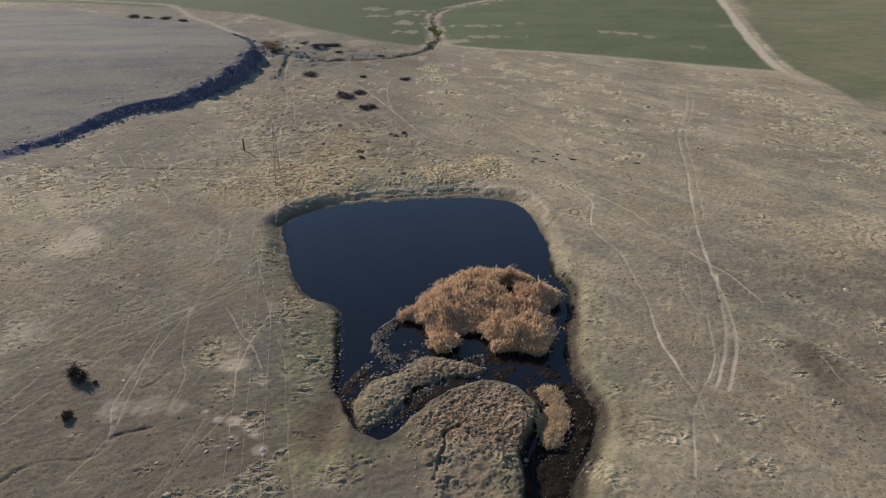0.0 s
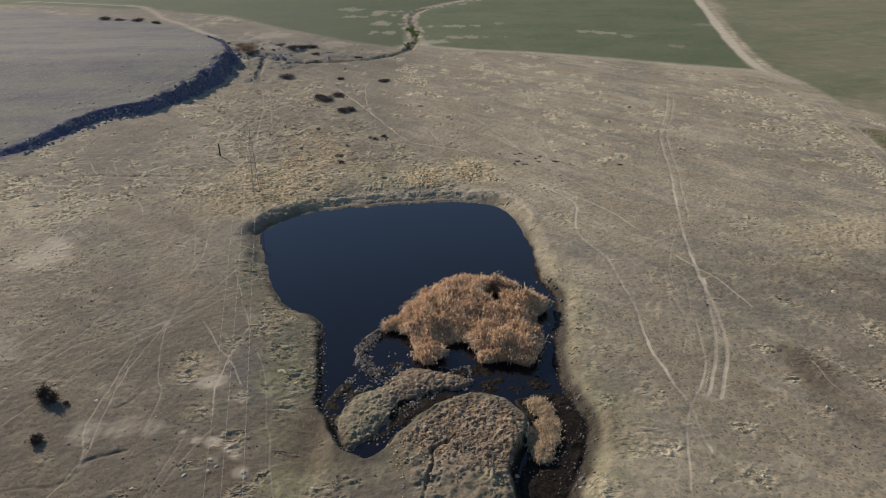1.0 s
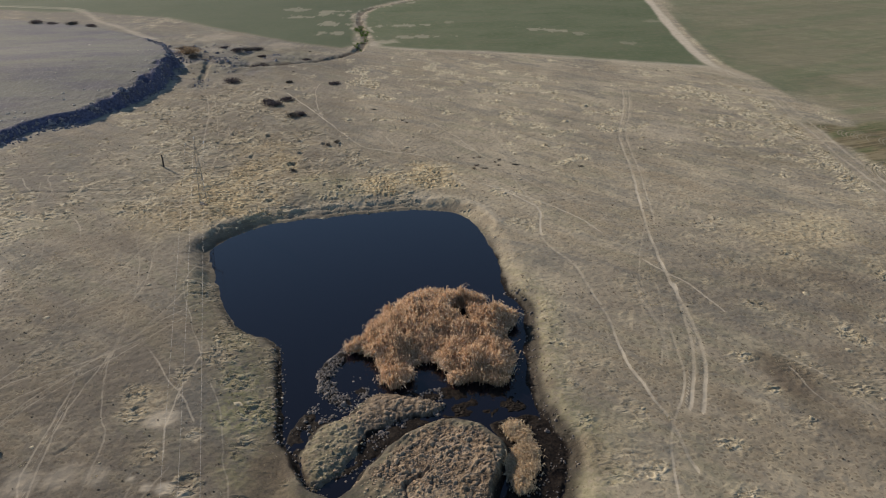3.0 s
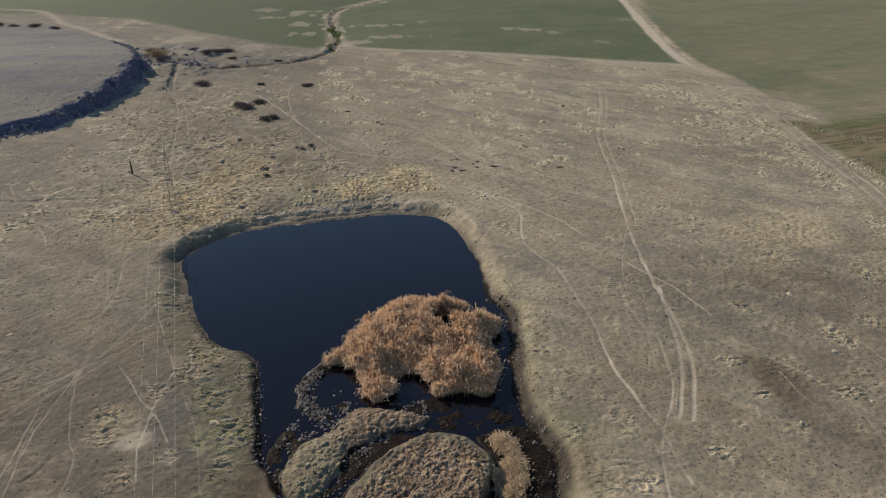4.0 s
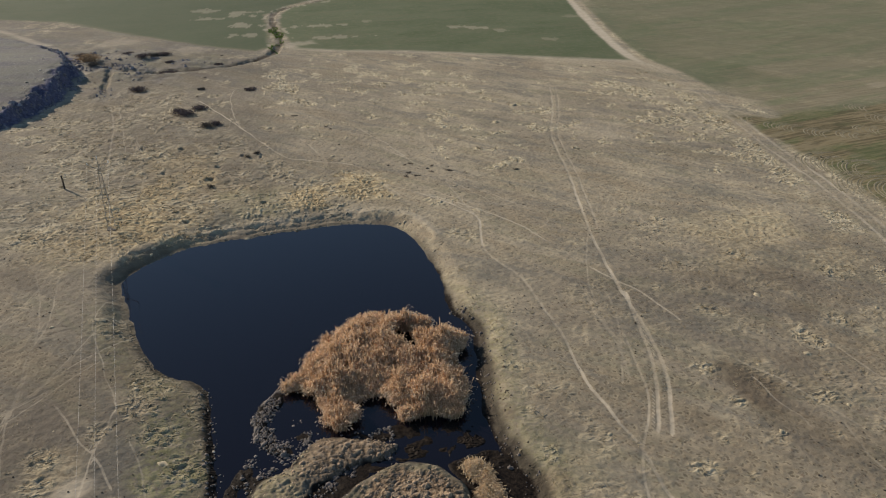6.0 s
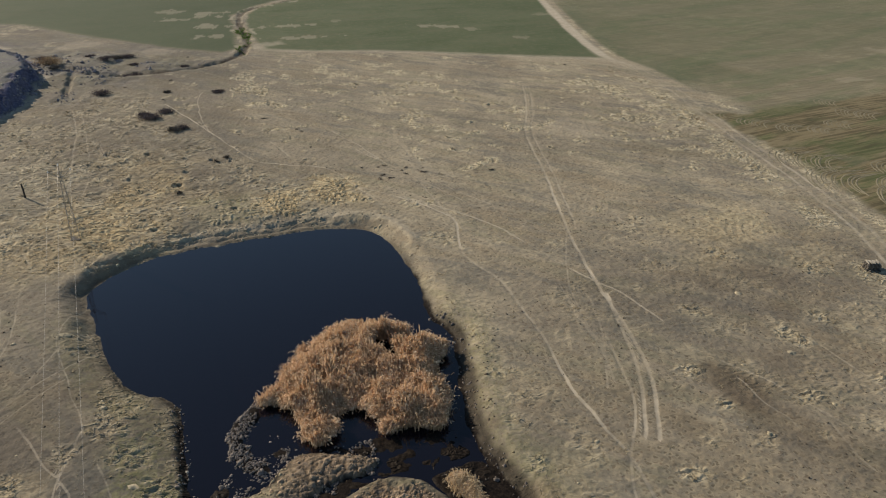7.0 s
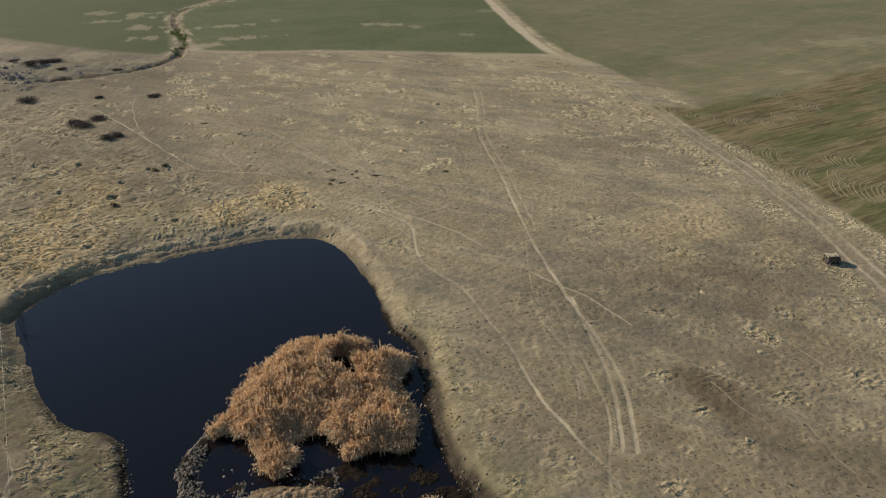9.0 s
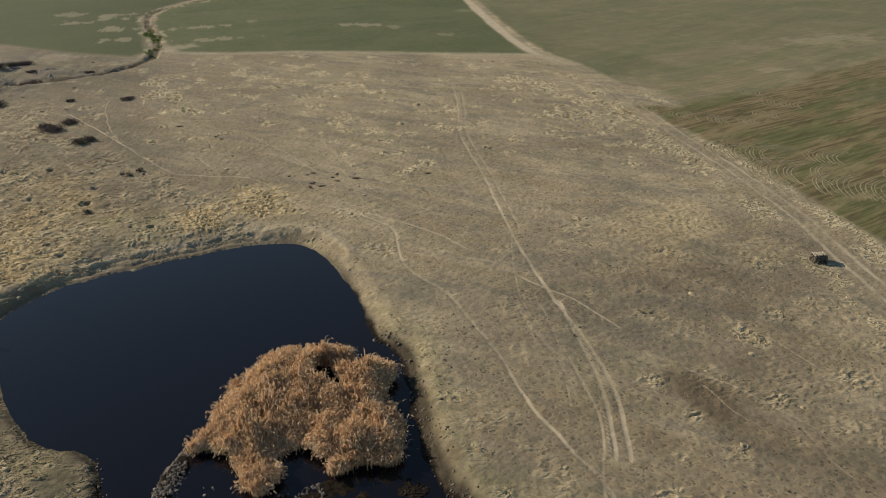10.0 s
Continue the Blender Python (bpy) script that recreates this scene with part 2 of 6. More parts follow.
# trodden paths: half width, strength, line
TRAILS = [
    (0.19, 0.78, [(52.4, 156.4), (47.5, 141.0), (41.7, 125.7), (38.6, 110.4), (35.7, 98.4), (33.8, 90.2), (32.1, 81.8), (30.9, 74.6), (30.4, 69.3), (29.5, 63.9), (28.3, 59.4), (26.7, 55.6), (25.3, 52.6)]),
    (0.14, 0.5, [(53.5, 156.0), (48.7, 141.0), (42.9, 125.7), (39.8, 110.4), (37.0, 98.4), (35.0, 90.2)]),
    (0.17, 0.78, [(31.2, 74.0), (30.2, 70.0), (29.0, 65.0), (27.6, 60.3), (26.0, 56.5), (24.4, 53.2)]),
    (0.11, 0.55, [(27.6, 66.4), (26.4, 60.9), (25.6, 57.4), (23.9, 54.0), (21.6, 50.2), (19.0, 42.0)]),
    (0.15, 0.78, [(10.4, 111.1), (16.3, 103.9), (20.8, 96.8), (19.9, 90.7), (19.3, 85.9), (21.4, 79.4), (21.7, 73.7), (21.9, 67.8), (21.3, 62.1), (21.2, 59.5), (21.7, 55.6), (22.2, 52.0), (22.0, 46.0)]),
    (0.13, 0.55, [(16.3, 104.8), (20.9, 99.4), (25.3, 93.4), (28.0, 86.1), (29.3, 81.5), (30.9, 77.0), (32.6, 74.0), (34.2, 68.0)]),
    (0.2, 0.72, [(-18.2, 161.2), (-14.0, 152.0), (-10.4, 142.9), (-6.5, 133.6), (-2.9, 125.0), (1.4, 122.2), (5.8, 120.3), (8.6, 117.1), (10.4, 111.1), (12.4, 104.6)]),
    (0.15, 0.45, [(-11.9, 168.4), (-12.4, 161.4), (-11.4, 149.9), (-10.1, 142.8)]),
    (0.13, 0.4, [(0.1, 133.6), (2.2, 126.0)]),
    (0.14, 0.45, [(20.5, 127.3), (20.8, 118.9), (22.4, 114.7)]),
    (0.13, 0.4, [(10.4, 136.5), (13.7, 127.9), (16.0, 120.0)]),
    (0.13, 0.35, [(40.1, 102.3), (41.5, 94.8), (41.3, 88.5)]),
    (0.11, 0.39, [(13.0, 126.0), (17.0, 117.0), (21.0, 108.0), (24.5, 100.0)]),
    (0.09, 0.39, [(33.8, 90.2), (31.0, 84.0), (28.6, 78.0), (27.0, 71.0), (26.6, 65.0)]),
    (0.12, 0.43, [(-42.0, 46.5), (-38.0, 50.5), (-36.1, 56.8), (-33.7, 62.7), (-28.3, 65.2), (-24.1, 68.9)]),
    (0.12, 0.47, [(-27.1, 46.0), (-27.1, 48.7), (-27.6, 55.1), (-27.4, 60.6), (-26.4, 66.6), (-27.0, 74.8), (-26.6, 80.6), (-28.0, 92.0)]),
    (0.11, 0.39, [(-40.0, 53.0), (-37.0, 58.7), (-34.1, 64.8), (-32.6, 72.1), (-31.0, 79.1)]),
    (0.10, 0.39, [(-37.0, 47.0), (-33.0, 55.5), (-29.0, 62.0), (-25.6, 66.0), (-21.0, 72.5)]),
    (0.11, 0.47, [(-22.4, 38.0), (-21.1, 41.0), (-20.6, 44.6), (-20.0, 48.7)]),
    (0.12, 0.39, [(-45.4, 90.9), (-46.7, 101.3), (-42.3, 92.8)]),
    (0.12, 0.39, [(-68.0, 105.9), (-54.5, 104.7), (-39.0, 104.8), (-30.0, 103.0)]),
    (0.12, 0.5, [(-22.9, 66.6), (-20.7, 62.7), (-18.1, 58.7), (-16.7, 56.0)]),
    (0.12, 0.48, [(-17.9, 65.4), (-18.8, 59.7), (-18.8, 55.1), (-18.2, 51.8)]),
    (0.10, 0.47, [(-16.3, 60.7), (-14.7, 56.9), (-12.8, 47.3), (-10.8, 39.8)]),
    (0.09, 0.39, [(-20.5, 88.0), (-22.4, 80.0), (-20.2, 72.0), (-17.9, 65.4)]),
    (0.13, 0.39, [(-27.0, 108.0), (-26.0, 122.0), (-30.0, 145.0), (-33.0, 160.0)]),
    (0.13, 0.31, [(-24.0, 104.0), (-23.0, 120.0), (-27.0, 140.0)]),
    (0.11, 0.35, [(-40.0, 62.0), (-37.1, 67.8), (-35.9, 73.1), (-36.0, 78.0)]),
    (0.11, 0.39, [(-39.0, 65.5), (-34.0, 74.2), (-31.1, 80.4), (-28.2, 91.7)]),
    (0.11, 0.39, [(-38.0, 55.5), (-33.6, 59.3), (-28.4, 64.3), (-22.9, 72.3), (-19.0, 76.9)]),
    (0.12, 0.47, [(-28.2, 42.0), (-27.2, 46.6), (-28.4, 50.9), (-28.2, 57.3), (-28.4, 64.2)]),
    (0.11, 0.39, [(-23.4, 47.0), (-23.4, 54.0), (-24.7, 57.9), (-26.0, 64.1), (-26.8, 76.1), (-28.7, 86.0), (-31.0, 92.7)]),
    (0.12, 0.47, [(-21.0, 40.0), (-19.6, 45.0), (-18.8, 47.8), (-17.7, 50.3)]),
    (0.14, 0.39, [(-46.6, 87.2), (-48.9, 95.7), (-47.1, 101.3), (-49.7, 112.5)]),
    (0.11, 0.31, [(-42.0, 71.2), (-40.5, 75.8), (-39.9, 85.2)]),
    (0.11, 0.35, [(-33.0, 56.0), (-30.7, 60.8), (-26.6, 67.1), (-24.6, 70.1), (-22.0, 78.0)]),
    (0.11, 0.16, [(21.5, 73.7), (25.1, 78.0), (29.3, 81.5)]),
    (0.12, 0.31, [(20.8, 96.8), (19.9, 106.4), (20.0, 122.5)]),
    (0.12, 0.35, [(21.4, 124.7), (21.5, 112.2), (24.1, 104.8), (27.0, 99.8)]),
    (0.11, 0.35, [(29.1, 73.5), (27.8, 68.3), (26.0, 63.5), (24.2, 59.4)]),
    (0.11, 0.16, [(20.8, 79.6), (22.7, 81.3), (24.5, 87.5), (29.7, 93.4)]),
    (0.11, 0.31, [(36.0, 60.5), (38.5, 56.0), (40.5, 50.0)]),
    (0.11, 0.31, [(46.0, 62.0), (47.0, 55.0), (47.5, 48.0)]),
    (0.18, 0.6, [(-66.0, 105.3), (-56.0, 105.2), (-51.6, 105.1), (-47.2, 105.1), (-42.8, 105.2), (-37.3, 105.2), (-32.0, 104.6)]),
    (0.16, 0.5, [(-66.0, 114.8), (-60.2, 114.6), (-56.5, 114.6), (-53.0, 114.6)]),
    (0.16, 0.35, [(-58.3, 118.9), (-51.6, 119.4), (-45.9, 119.0), (-39.3, 118.8), (-34.3, 118.4)]),
    (0.15, 0.62, [(-52.8, 114.1), (-49.7, 108.7), (-47.3, 102.9), (-46.6, 99.1), (-46.9, 95.6), (-46.3, 91.0), (-45.5, 84.0)]),
    (0.14, 0.55, [(-47.3, 102.9), (-45.0, 97.6), (-42.3, 93.4), (-40.5, 88.0)]),
    (0.14, 0.5, [(-49.6, 117.4), (-49.2, 114.0), (-47.2, 109.5), (-46.6, 106.5)]),
    (0.13, 0.5, [(-40.6, 98.9), (-38.9, 96.0), (-37.6, 93.0)]),
    (0.13, 0.5, [(-30.3, 100.9), (-30.4, 95.8), (-30.3, 90.5)]),
    (0.13, 0.45, [(-29.6, 99.4), (-28.1, 95.7), (-27.1, 93.0)]),
    (0.13, 0.45, [(-39.3, 110.1), (-36.9, 105.0), (-33.8, 99.1)]),
    (0.2, 0.45, [(-34.5, 160.4), (-31.6, 146.1), (-30.1, 133.9), (-28.5, 123.5), (-28.2, 117.3), (-27.4, 108.9), (-27.7, 100.8)]),
    (0.12, 0.4, [(27.3, 76.5), (26.5, 71.4), (26.5, 67.9), (26.4, 65.9), (25.9, 63.0), (25.2, 60.1)]),
    (0.10, 0.34, [(35.8, 57.9), (35.9, 56.2), (36.1, 53.9), (36.6, 52.3), (36.5, 51.2)]),
    (0.10, 0.45, [(39.4, 50.6), (39.3, 50.0), (39.0, 48.5), (38.7, 47.4), (38.8, 45.7)]),
]
# patches: x, y, radius, strength
STRAW = [(-23.0, 108.0, 10.0, 0.6), (-18.0, 125.0, 8.0, 0.55), (-29.0, 99.0, 7.0, 0.45), (-12.0, 112.0, 5.0, 0.4), (-22.5, 103.0, 7.5, 1.0), (-19.0, 114.0, 7.0, 1.0), (-15.5, 121.0, 4.5, 0.8), (-24.5, 98.0, 5.0, 0.8), (1.0, 107.5, 5.5, 1.0), (7.0, 109.5, 5.5, 1.0), (9.5, 107.0, 3.0, 0.8),
         (-21.8, 58.0, 3.4, 0.25), (-19.5, 52.4, 2.2, 0.25), (53.0, 84.0, 8.0, 0.4), (47.5, 79.5, 4.5, 0.35), (58.0, 76.0, 4.0, 0.3), (17.0, 49.0, 3.0, 0.2)]
PALE = [(-28.2, 50.4, 1.5, 0.35), (-25.2, 50.2, 1.4, 0.35), (-22.8, 50.2, 1.1, 0.3), (-18.8, 48.5, 0.6, 0.7), (-15.2, 46.6, 0.5, 0.7), (-20.1, 49.6, 0.4, 0.6), (-24.0, 212.0, 6.0, 0.3), (-42.0, 226.0, 7.0, 0.3), (3.0, 213.0, 4.0, 0.45), (-46.0, 81.5, 5.0, 0.6), (-42.0, 61.0, 4.0, 0.5), (-41.0, 53.0, 3.0, 0.4), (-17.3, 48.2, 0.8, 0.75), (-15.8, 47.6, 0.8, 0.6), (-14.4, 44.8, 0.6, 0.6), (-16.8, 46.2, 0.6, 0.5), (-19.4, 56.5, 1.2, 0.6), (52.0, 128.0, 6.0, 0.25)]
GREENISH = [(-10.0, 109.5, 3.2, 0.5), (-5.0, 108.5, 3.2, 0.6), (-4.5, 104.5, 2.6, 0.5), (-12.8, 57.0, 3.2, 0.8), (-13.5, 62.0, 3.0, 0.6), (-12.0, 50.0, 3.0, 0.5), (-10.5, 44.0, 3.6, 0.8), (-8.0, 105.0, 3.0, 0.3), (14.0, 47.0, 3.0, 0.4), (-15.5, 68.6, 2.6, 0.6), (-38.0, 185.0, 9.0, 0.2), (-20.0, 197.0, 8.0, 0.35), (-30.0, 200.0, 9.0, 0.2), (-2.0, 226.0, 5.0, 0.9), (-4.0, 214.0, 4.0, 0.7)]
ROUGH = [(-60.0, 226.0, 10.0, 0.6), (-50.0, 234.0, 8.0, 0.5), (-29.0, 215.0, 7.0, 0.5), (-76.0, 244.0, 10.0, 0.5), (-42.0, 197.0, 11.0, 0.9), (-33.0, 187.0, 8.0, 0.8), (-35.0, 205.0, 8.0, 0.9), (-23.0, 196.0, 7.0, 0.7), (-37.0, 172.0, 6.0, 0.6), (-48.0, 214.0, 9.0, 0.8), (-13.0, 197.0, 5.0, 0.5)]
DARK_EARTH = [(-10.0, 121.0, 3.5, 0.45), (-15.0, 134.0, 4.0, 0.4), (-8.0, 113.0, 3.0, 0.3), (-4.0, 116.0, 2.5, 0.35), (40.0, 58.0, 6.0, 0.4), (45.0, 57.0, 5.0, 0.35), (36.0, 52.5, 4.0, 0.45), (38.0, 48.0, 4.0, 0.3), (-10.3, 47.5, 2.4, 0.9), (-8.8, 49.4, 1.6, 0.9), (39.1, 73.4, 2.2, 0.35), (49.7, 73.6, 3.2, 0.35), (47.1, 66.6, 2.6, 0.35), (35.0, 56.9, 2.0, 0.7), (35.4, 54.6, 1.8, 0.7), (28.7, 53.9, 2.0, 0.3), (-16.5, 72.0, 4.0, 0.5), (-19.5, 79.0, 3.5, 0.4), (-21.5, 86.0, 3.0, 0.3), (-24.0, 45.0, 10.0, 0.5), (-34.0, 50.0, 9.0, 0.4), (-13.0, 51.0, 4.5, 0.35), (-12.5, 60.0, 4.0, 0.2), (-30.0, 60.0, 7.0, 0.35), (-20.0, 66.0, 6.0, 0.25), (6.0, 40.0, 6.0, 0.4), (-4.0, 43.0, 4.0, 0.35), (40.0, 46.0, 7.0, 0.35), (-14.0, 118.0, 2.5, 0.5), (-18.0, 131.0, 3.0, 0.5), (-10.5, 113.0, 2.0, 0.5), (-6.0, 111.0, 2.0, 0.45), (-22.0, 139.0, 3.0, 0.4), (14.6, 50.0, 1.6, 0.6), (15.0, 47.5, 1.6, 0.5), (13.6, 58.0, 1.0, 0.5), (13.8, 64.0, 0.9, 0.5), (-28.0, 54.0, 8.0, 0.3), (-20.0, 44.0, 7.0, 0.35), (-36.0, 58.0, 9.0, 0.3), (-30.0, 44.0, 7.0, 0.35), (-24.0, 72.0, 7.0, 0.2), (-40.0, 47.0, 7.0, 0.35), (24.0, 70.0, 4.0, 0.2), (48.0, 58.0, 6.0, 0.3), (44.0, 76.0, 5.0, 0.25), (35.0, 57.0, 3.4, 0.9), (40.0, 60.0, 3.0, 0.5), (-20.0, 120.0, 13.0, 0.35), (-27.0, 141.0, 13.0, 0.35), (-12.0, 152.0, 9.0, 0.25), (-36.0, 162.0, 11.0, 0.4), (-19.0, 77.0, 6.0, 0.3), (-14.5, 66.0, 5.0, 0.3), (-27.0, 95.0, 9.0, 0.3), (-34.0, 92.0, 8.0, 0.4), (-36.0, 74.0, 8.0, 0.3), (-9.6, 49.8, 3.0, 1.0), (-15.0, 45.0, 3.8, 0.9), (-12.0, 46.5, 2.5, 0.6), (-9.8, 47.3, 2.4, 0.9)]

# height of the scarp along it
SCARP = smooth([(60, 0.2), (100, 0.6), (115, 0.8), (124, 1.4), (137, 2.1), (158, 3.6), (176, 4.8), (192, 4.2), (210, 2.2), (230, 1.0), (260, 0.5), (330, 0.4)], n=8)


def blobs(x, y, spots, seed):
    """How much of a patch lies at each plan point, with ragged edges."""
    total = np.zeros(x.shape)
    wob = fbm(x, y, 3.5, 3, seed) * 1.6
    for px, py, r, s in spots:
        d = np.hypot(x - px, y - py) / r
        total = np.maximum(total, s * step(1.2 - d + wob, 0, 0.9))
    return total


def land(x, y):
    """Height of the ground."""
    far = step(np.hypot(x, y - 60), 90, 200)
    tus = tussock(x, y)
    z = fbm(x, y, 34, 3, 5) * 0.7 + fbm(x, y, 2.6, 3, 9) * 0.16 * (1 - 0.6 * far)
    near = (np.abs(x) < 40) & (y > 20) & (y < 125)
    sd = np.full(x.shape, 50.0)
    sd[near] = signed(x[near], y[near], BASIN) + fbm(x[near], y[near], 1.6, 2, 21) * 0.55
    north = step(y, 84, 95) * step(x, -20, -12) * step(x, 10.5, 4.0)
    width = 2.7 + fbm(x, y, 6, 2, 25) * 1.6
    width = width + (1.9 - width) * north
    width = width + (0.7 - width) * step(y, 59, 56) * step(x, 11.5, 8.0)
    sd = sd + north * (fbm(x, y, 2.2, 3, 23) * 1.1) * (np.abs(sd) < 5)
    rise = step(sd, -0.15, width)
    rise = rise + north * (0.2 * step(sd, -0.1, 0.25) + 0.14 * step(sd, 0.9, 1.15) + 0.14 * step(sd, 1.9, 2.2 + 0.8 * fbm(x, y, 4, 2, 26)) + 0.52 * step(sd, 2.4, 8.5) - rise)
    western = step(x, -7.5, -9.5) * step(y, 82, 72) * (y > 40)
    rise = rise + western * (0.3 * step(sd, -0.15, 0.6) + 0.7 * step(sd, 0.6, 8.0) - rise)
    depth = -0.9 * step(-sd, 0.0, 3.5)
    near_shore = step(sd, 9.0, 0.0)
    z = z * (1 - 0.75 * near_shore) + (WATER - 0.03) * (1 - rise) * near_shore + np.where(sd < 0.4, depth, 0)
    z -= 0.08 * np.exp(-(sd / 3.5) ** 2) * north * (sd > 0)
    # a low lip along the far bank
    z += (0.08 + 0.3 * fbm(x, y, 5, 2, 28)) * np.exp(-((sd - 2.4 - 1.6 * fbm(x, y, 7, 2, 29)) / 0.6) ** 2) * step(y, 84, 92) * step(x, -20, -12)
    z += fbm(x, y, 1.4, 3, 30) * 0.28 * step(np.abs(sd - 2.2), 2.2, 1.2) * north
    sub = (np.abs(x) < 18) & (y > 30) & (y < 72)
    xs, ys = x[sub], y[sub]
    mud = signed(xs, ys, MUDFLAT)
    hum = signed(xs, ys, HUMMOCK) - 0.35 + fbm(xs, ys, 1.5, 2, 33) * 0.7
    zs = z[sub]
    lump = fbm(xs, ys, 1.1, 3, 41)
    zs = np.where(sd[sub] < 0.3, np.maximum(zs, (WATER - 0.75) + (0.71 + 0.06 * step(ys + 0.35 * xs, 56.0, 53.5) + 0.045 * step(xs, -1.0, 2.0)) * step(-mud, -0.9, 0.5) + lump * 0.26), zs)
    ring = np.hypot((xs + 4.0) / 1.0, (ys - 61.9) / 1.5) + fbm(xs, ys, 1.6, 2, 45) * 1.0
    zs = np.where((sd[sub] < 0.3) & (xs < -2.6), np.maximum(zs, WATER - 0.4 + 0.55 * step(np.abs(ring - 2.3), 1.1, 0.3) * (0.55 + 0.45 * step(-xs, 4.0, 5.0)) + lump * 0.3), zs)
    zs = np.where(ring < 1.4, np.minimum(zs, WATER - 0.12), zs)
    bed = signed(xs, ys, DITCH_BED)
    zs = np.where(sd[sub] < 0.3, np.maximum(zs, (WATER - 0.75) + 0.85 * step(-bed, -0.4, 0.8) + lump * 0.24), zs)
    zs = np.where(sd[sub] < 0.3, np.maximum(zs, WATER - 0.6 + 0.86 * step(-hum, -0.2, 0.5) + 0.22 * step(-hum, 0.3, 1.6) + lump * 0.16), zs)
    isl = signed(xs, ys, ISLAND)
    zs += step(-isl, 0.0, 1.0) * (lump * 0.45 + 0.14) * (sd[sub] > 0)
    z[sub] = zs
    # plateau with its scarp
    west = (x < -30) & (y > 50) & (y < 320)
    pd = signed(x[west], y[west], PLATEAU) + fbm(x[west], y[west], 7, 3, 51) * 3.4 + fbm(x[west], y[west], 2.2, 3, 52) * 2.6
    top = 0.66 * np.interp(y[west], [p[0] for p in SCARP], [p[1] for p in SCARP])
    z[west] += top * (0.94 * step(-pd, 0.8, 3.0) + 0.06 * step(-pd, 3, 20)) + 0.10 * top * step(pd, 3.0, -1.5)
    z[west] += step(np.abs(pd + 2), 3.5, 1) * fbm(x[west], y[west], 2.0, 3, 53) * 0.42 * top
    back = (x < -5) & (y > 160) & (y < 225)
    z[back] += blobs(x[back], y[back], ROUGH, 82) * (fbm(x[back], y[back], 6, 3, 57) * 1.6 + fbm(x[back], y[back], 1.8, 2, 58) * 0.5)
    # creek, gully, ditches
    for line, half, cut, reach in ((CREEK, 1.4, 0.7, 8), (GULLY, 1.0, 0.6, 4), (DITCH, 0.28, 0.1, 3), (SUNK_LANE, 0.5, 0.12, 3), (SLOT, 0.2, 0.1, 2), (CLEFT, 0.16, 0.3, 3)):
        lx, ly = [p[0] for p in line], [p[1] for p in line]
        box = (x > min(lx) - reach) & (x < max(lx) + reach) & (y > min(ly) - reach) & (y < max(ly) + reach)
        d = line_distance(x[box], y[box], line) + fbm(x[box], y[box], half * 2, 2, 61) * half * 0.9
        z[box] -= cut * step(d, half, half * 0.3) * (1 - 0.6 * step(y[box], 198, 212)) * (0.45 + 0.55 * step(fbm(x[box], y[box], 5, 2, 63), -0.12, 0.05))
    high = relief(x, y)
    out = step(np.hypot(x - 5, y - 70), 85, 150)
    z += (high - 0.3) * (0.03 + (0.2 - 0.05 * step(y, 100, 120)) * tus) * (sd > 1.2) * (1 - out)
    for px, py, r in PITS:
        hole = np.hypot(x - px, (y - py) * 0.8)
        z += 0.5 * r * np.exp(-((np.hypot(x - px + 1.1 * r, y - py - 0.5 * r)) / (0.9 * r)) ** 2) - 0.75 * r * step(hole, 1.1 * r, 0.3 * r)
    hilly = step(x, 22, 8) * step(y, 94, 102) * tus * (1 - 0.5 * far) * (x > np.interp(y, [100, 124, 140, 170, 200], [-66, -56, -46, -37, -36]))
    z += hilly * (fbm(x, y, 1.9, 2, 149) * 0.3)
    if sub.any():
        lumpy = np.maximum(step(-isl, -0.2, 0.8) * (sd[sub] > 0), step(-hum, 0.0, 0.6))
        z[sub] += (clods(xs, ys) - 0.3) * 0.13 * lumpy
    z -= 0.05 * trodden(x, y)
    # distant land lifts a little
    return z + 14 * step(np.hypot(x, y - 60), 420, 2600)


def relief(x, y):
    """Tussocks and clods of the turf, 0 to 1; wider ones on the far rough ground."""
    total = np.zeros(x.shape)
    k = np.flatnonzero((x > -80) & (x < 95) & (y > 30) & (y < 235))
    px, py = x[k], y[k]
    dx, dy = fbm(px, py, 1.3, 2, 135) * 1.3, fbm(px, py, 1.3, 2, 137) * 1.3
    wide = step(py, 100, 122)
    total[k] = humps(px + dx, py + dy, 0.6, 139) * (1 - wide) + wide * humps(px + dx * 1.6, py + dy * 1.6, 1.15, 163)
    return total


def clods(x, y):
    """Trampled clods of peat, 0 to 1."""
    dx, dy = fbm(x, y, 0.9, 2, 173) * 0.8, fbm(x, y, 0.9, 2, 175) * 0.8
    return np.maximum(humps(x + dx, y + dy, 0.5, 171), 0.7 * humps(x - dy, y + dx, 0.32, 181)) * (0.5 + 1.1 * (lattice(x / 1.7, y / 1.7, 183)))


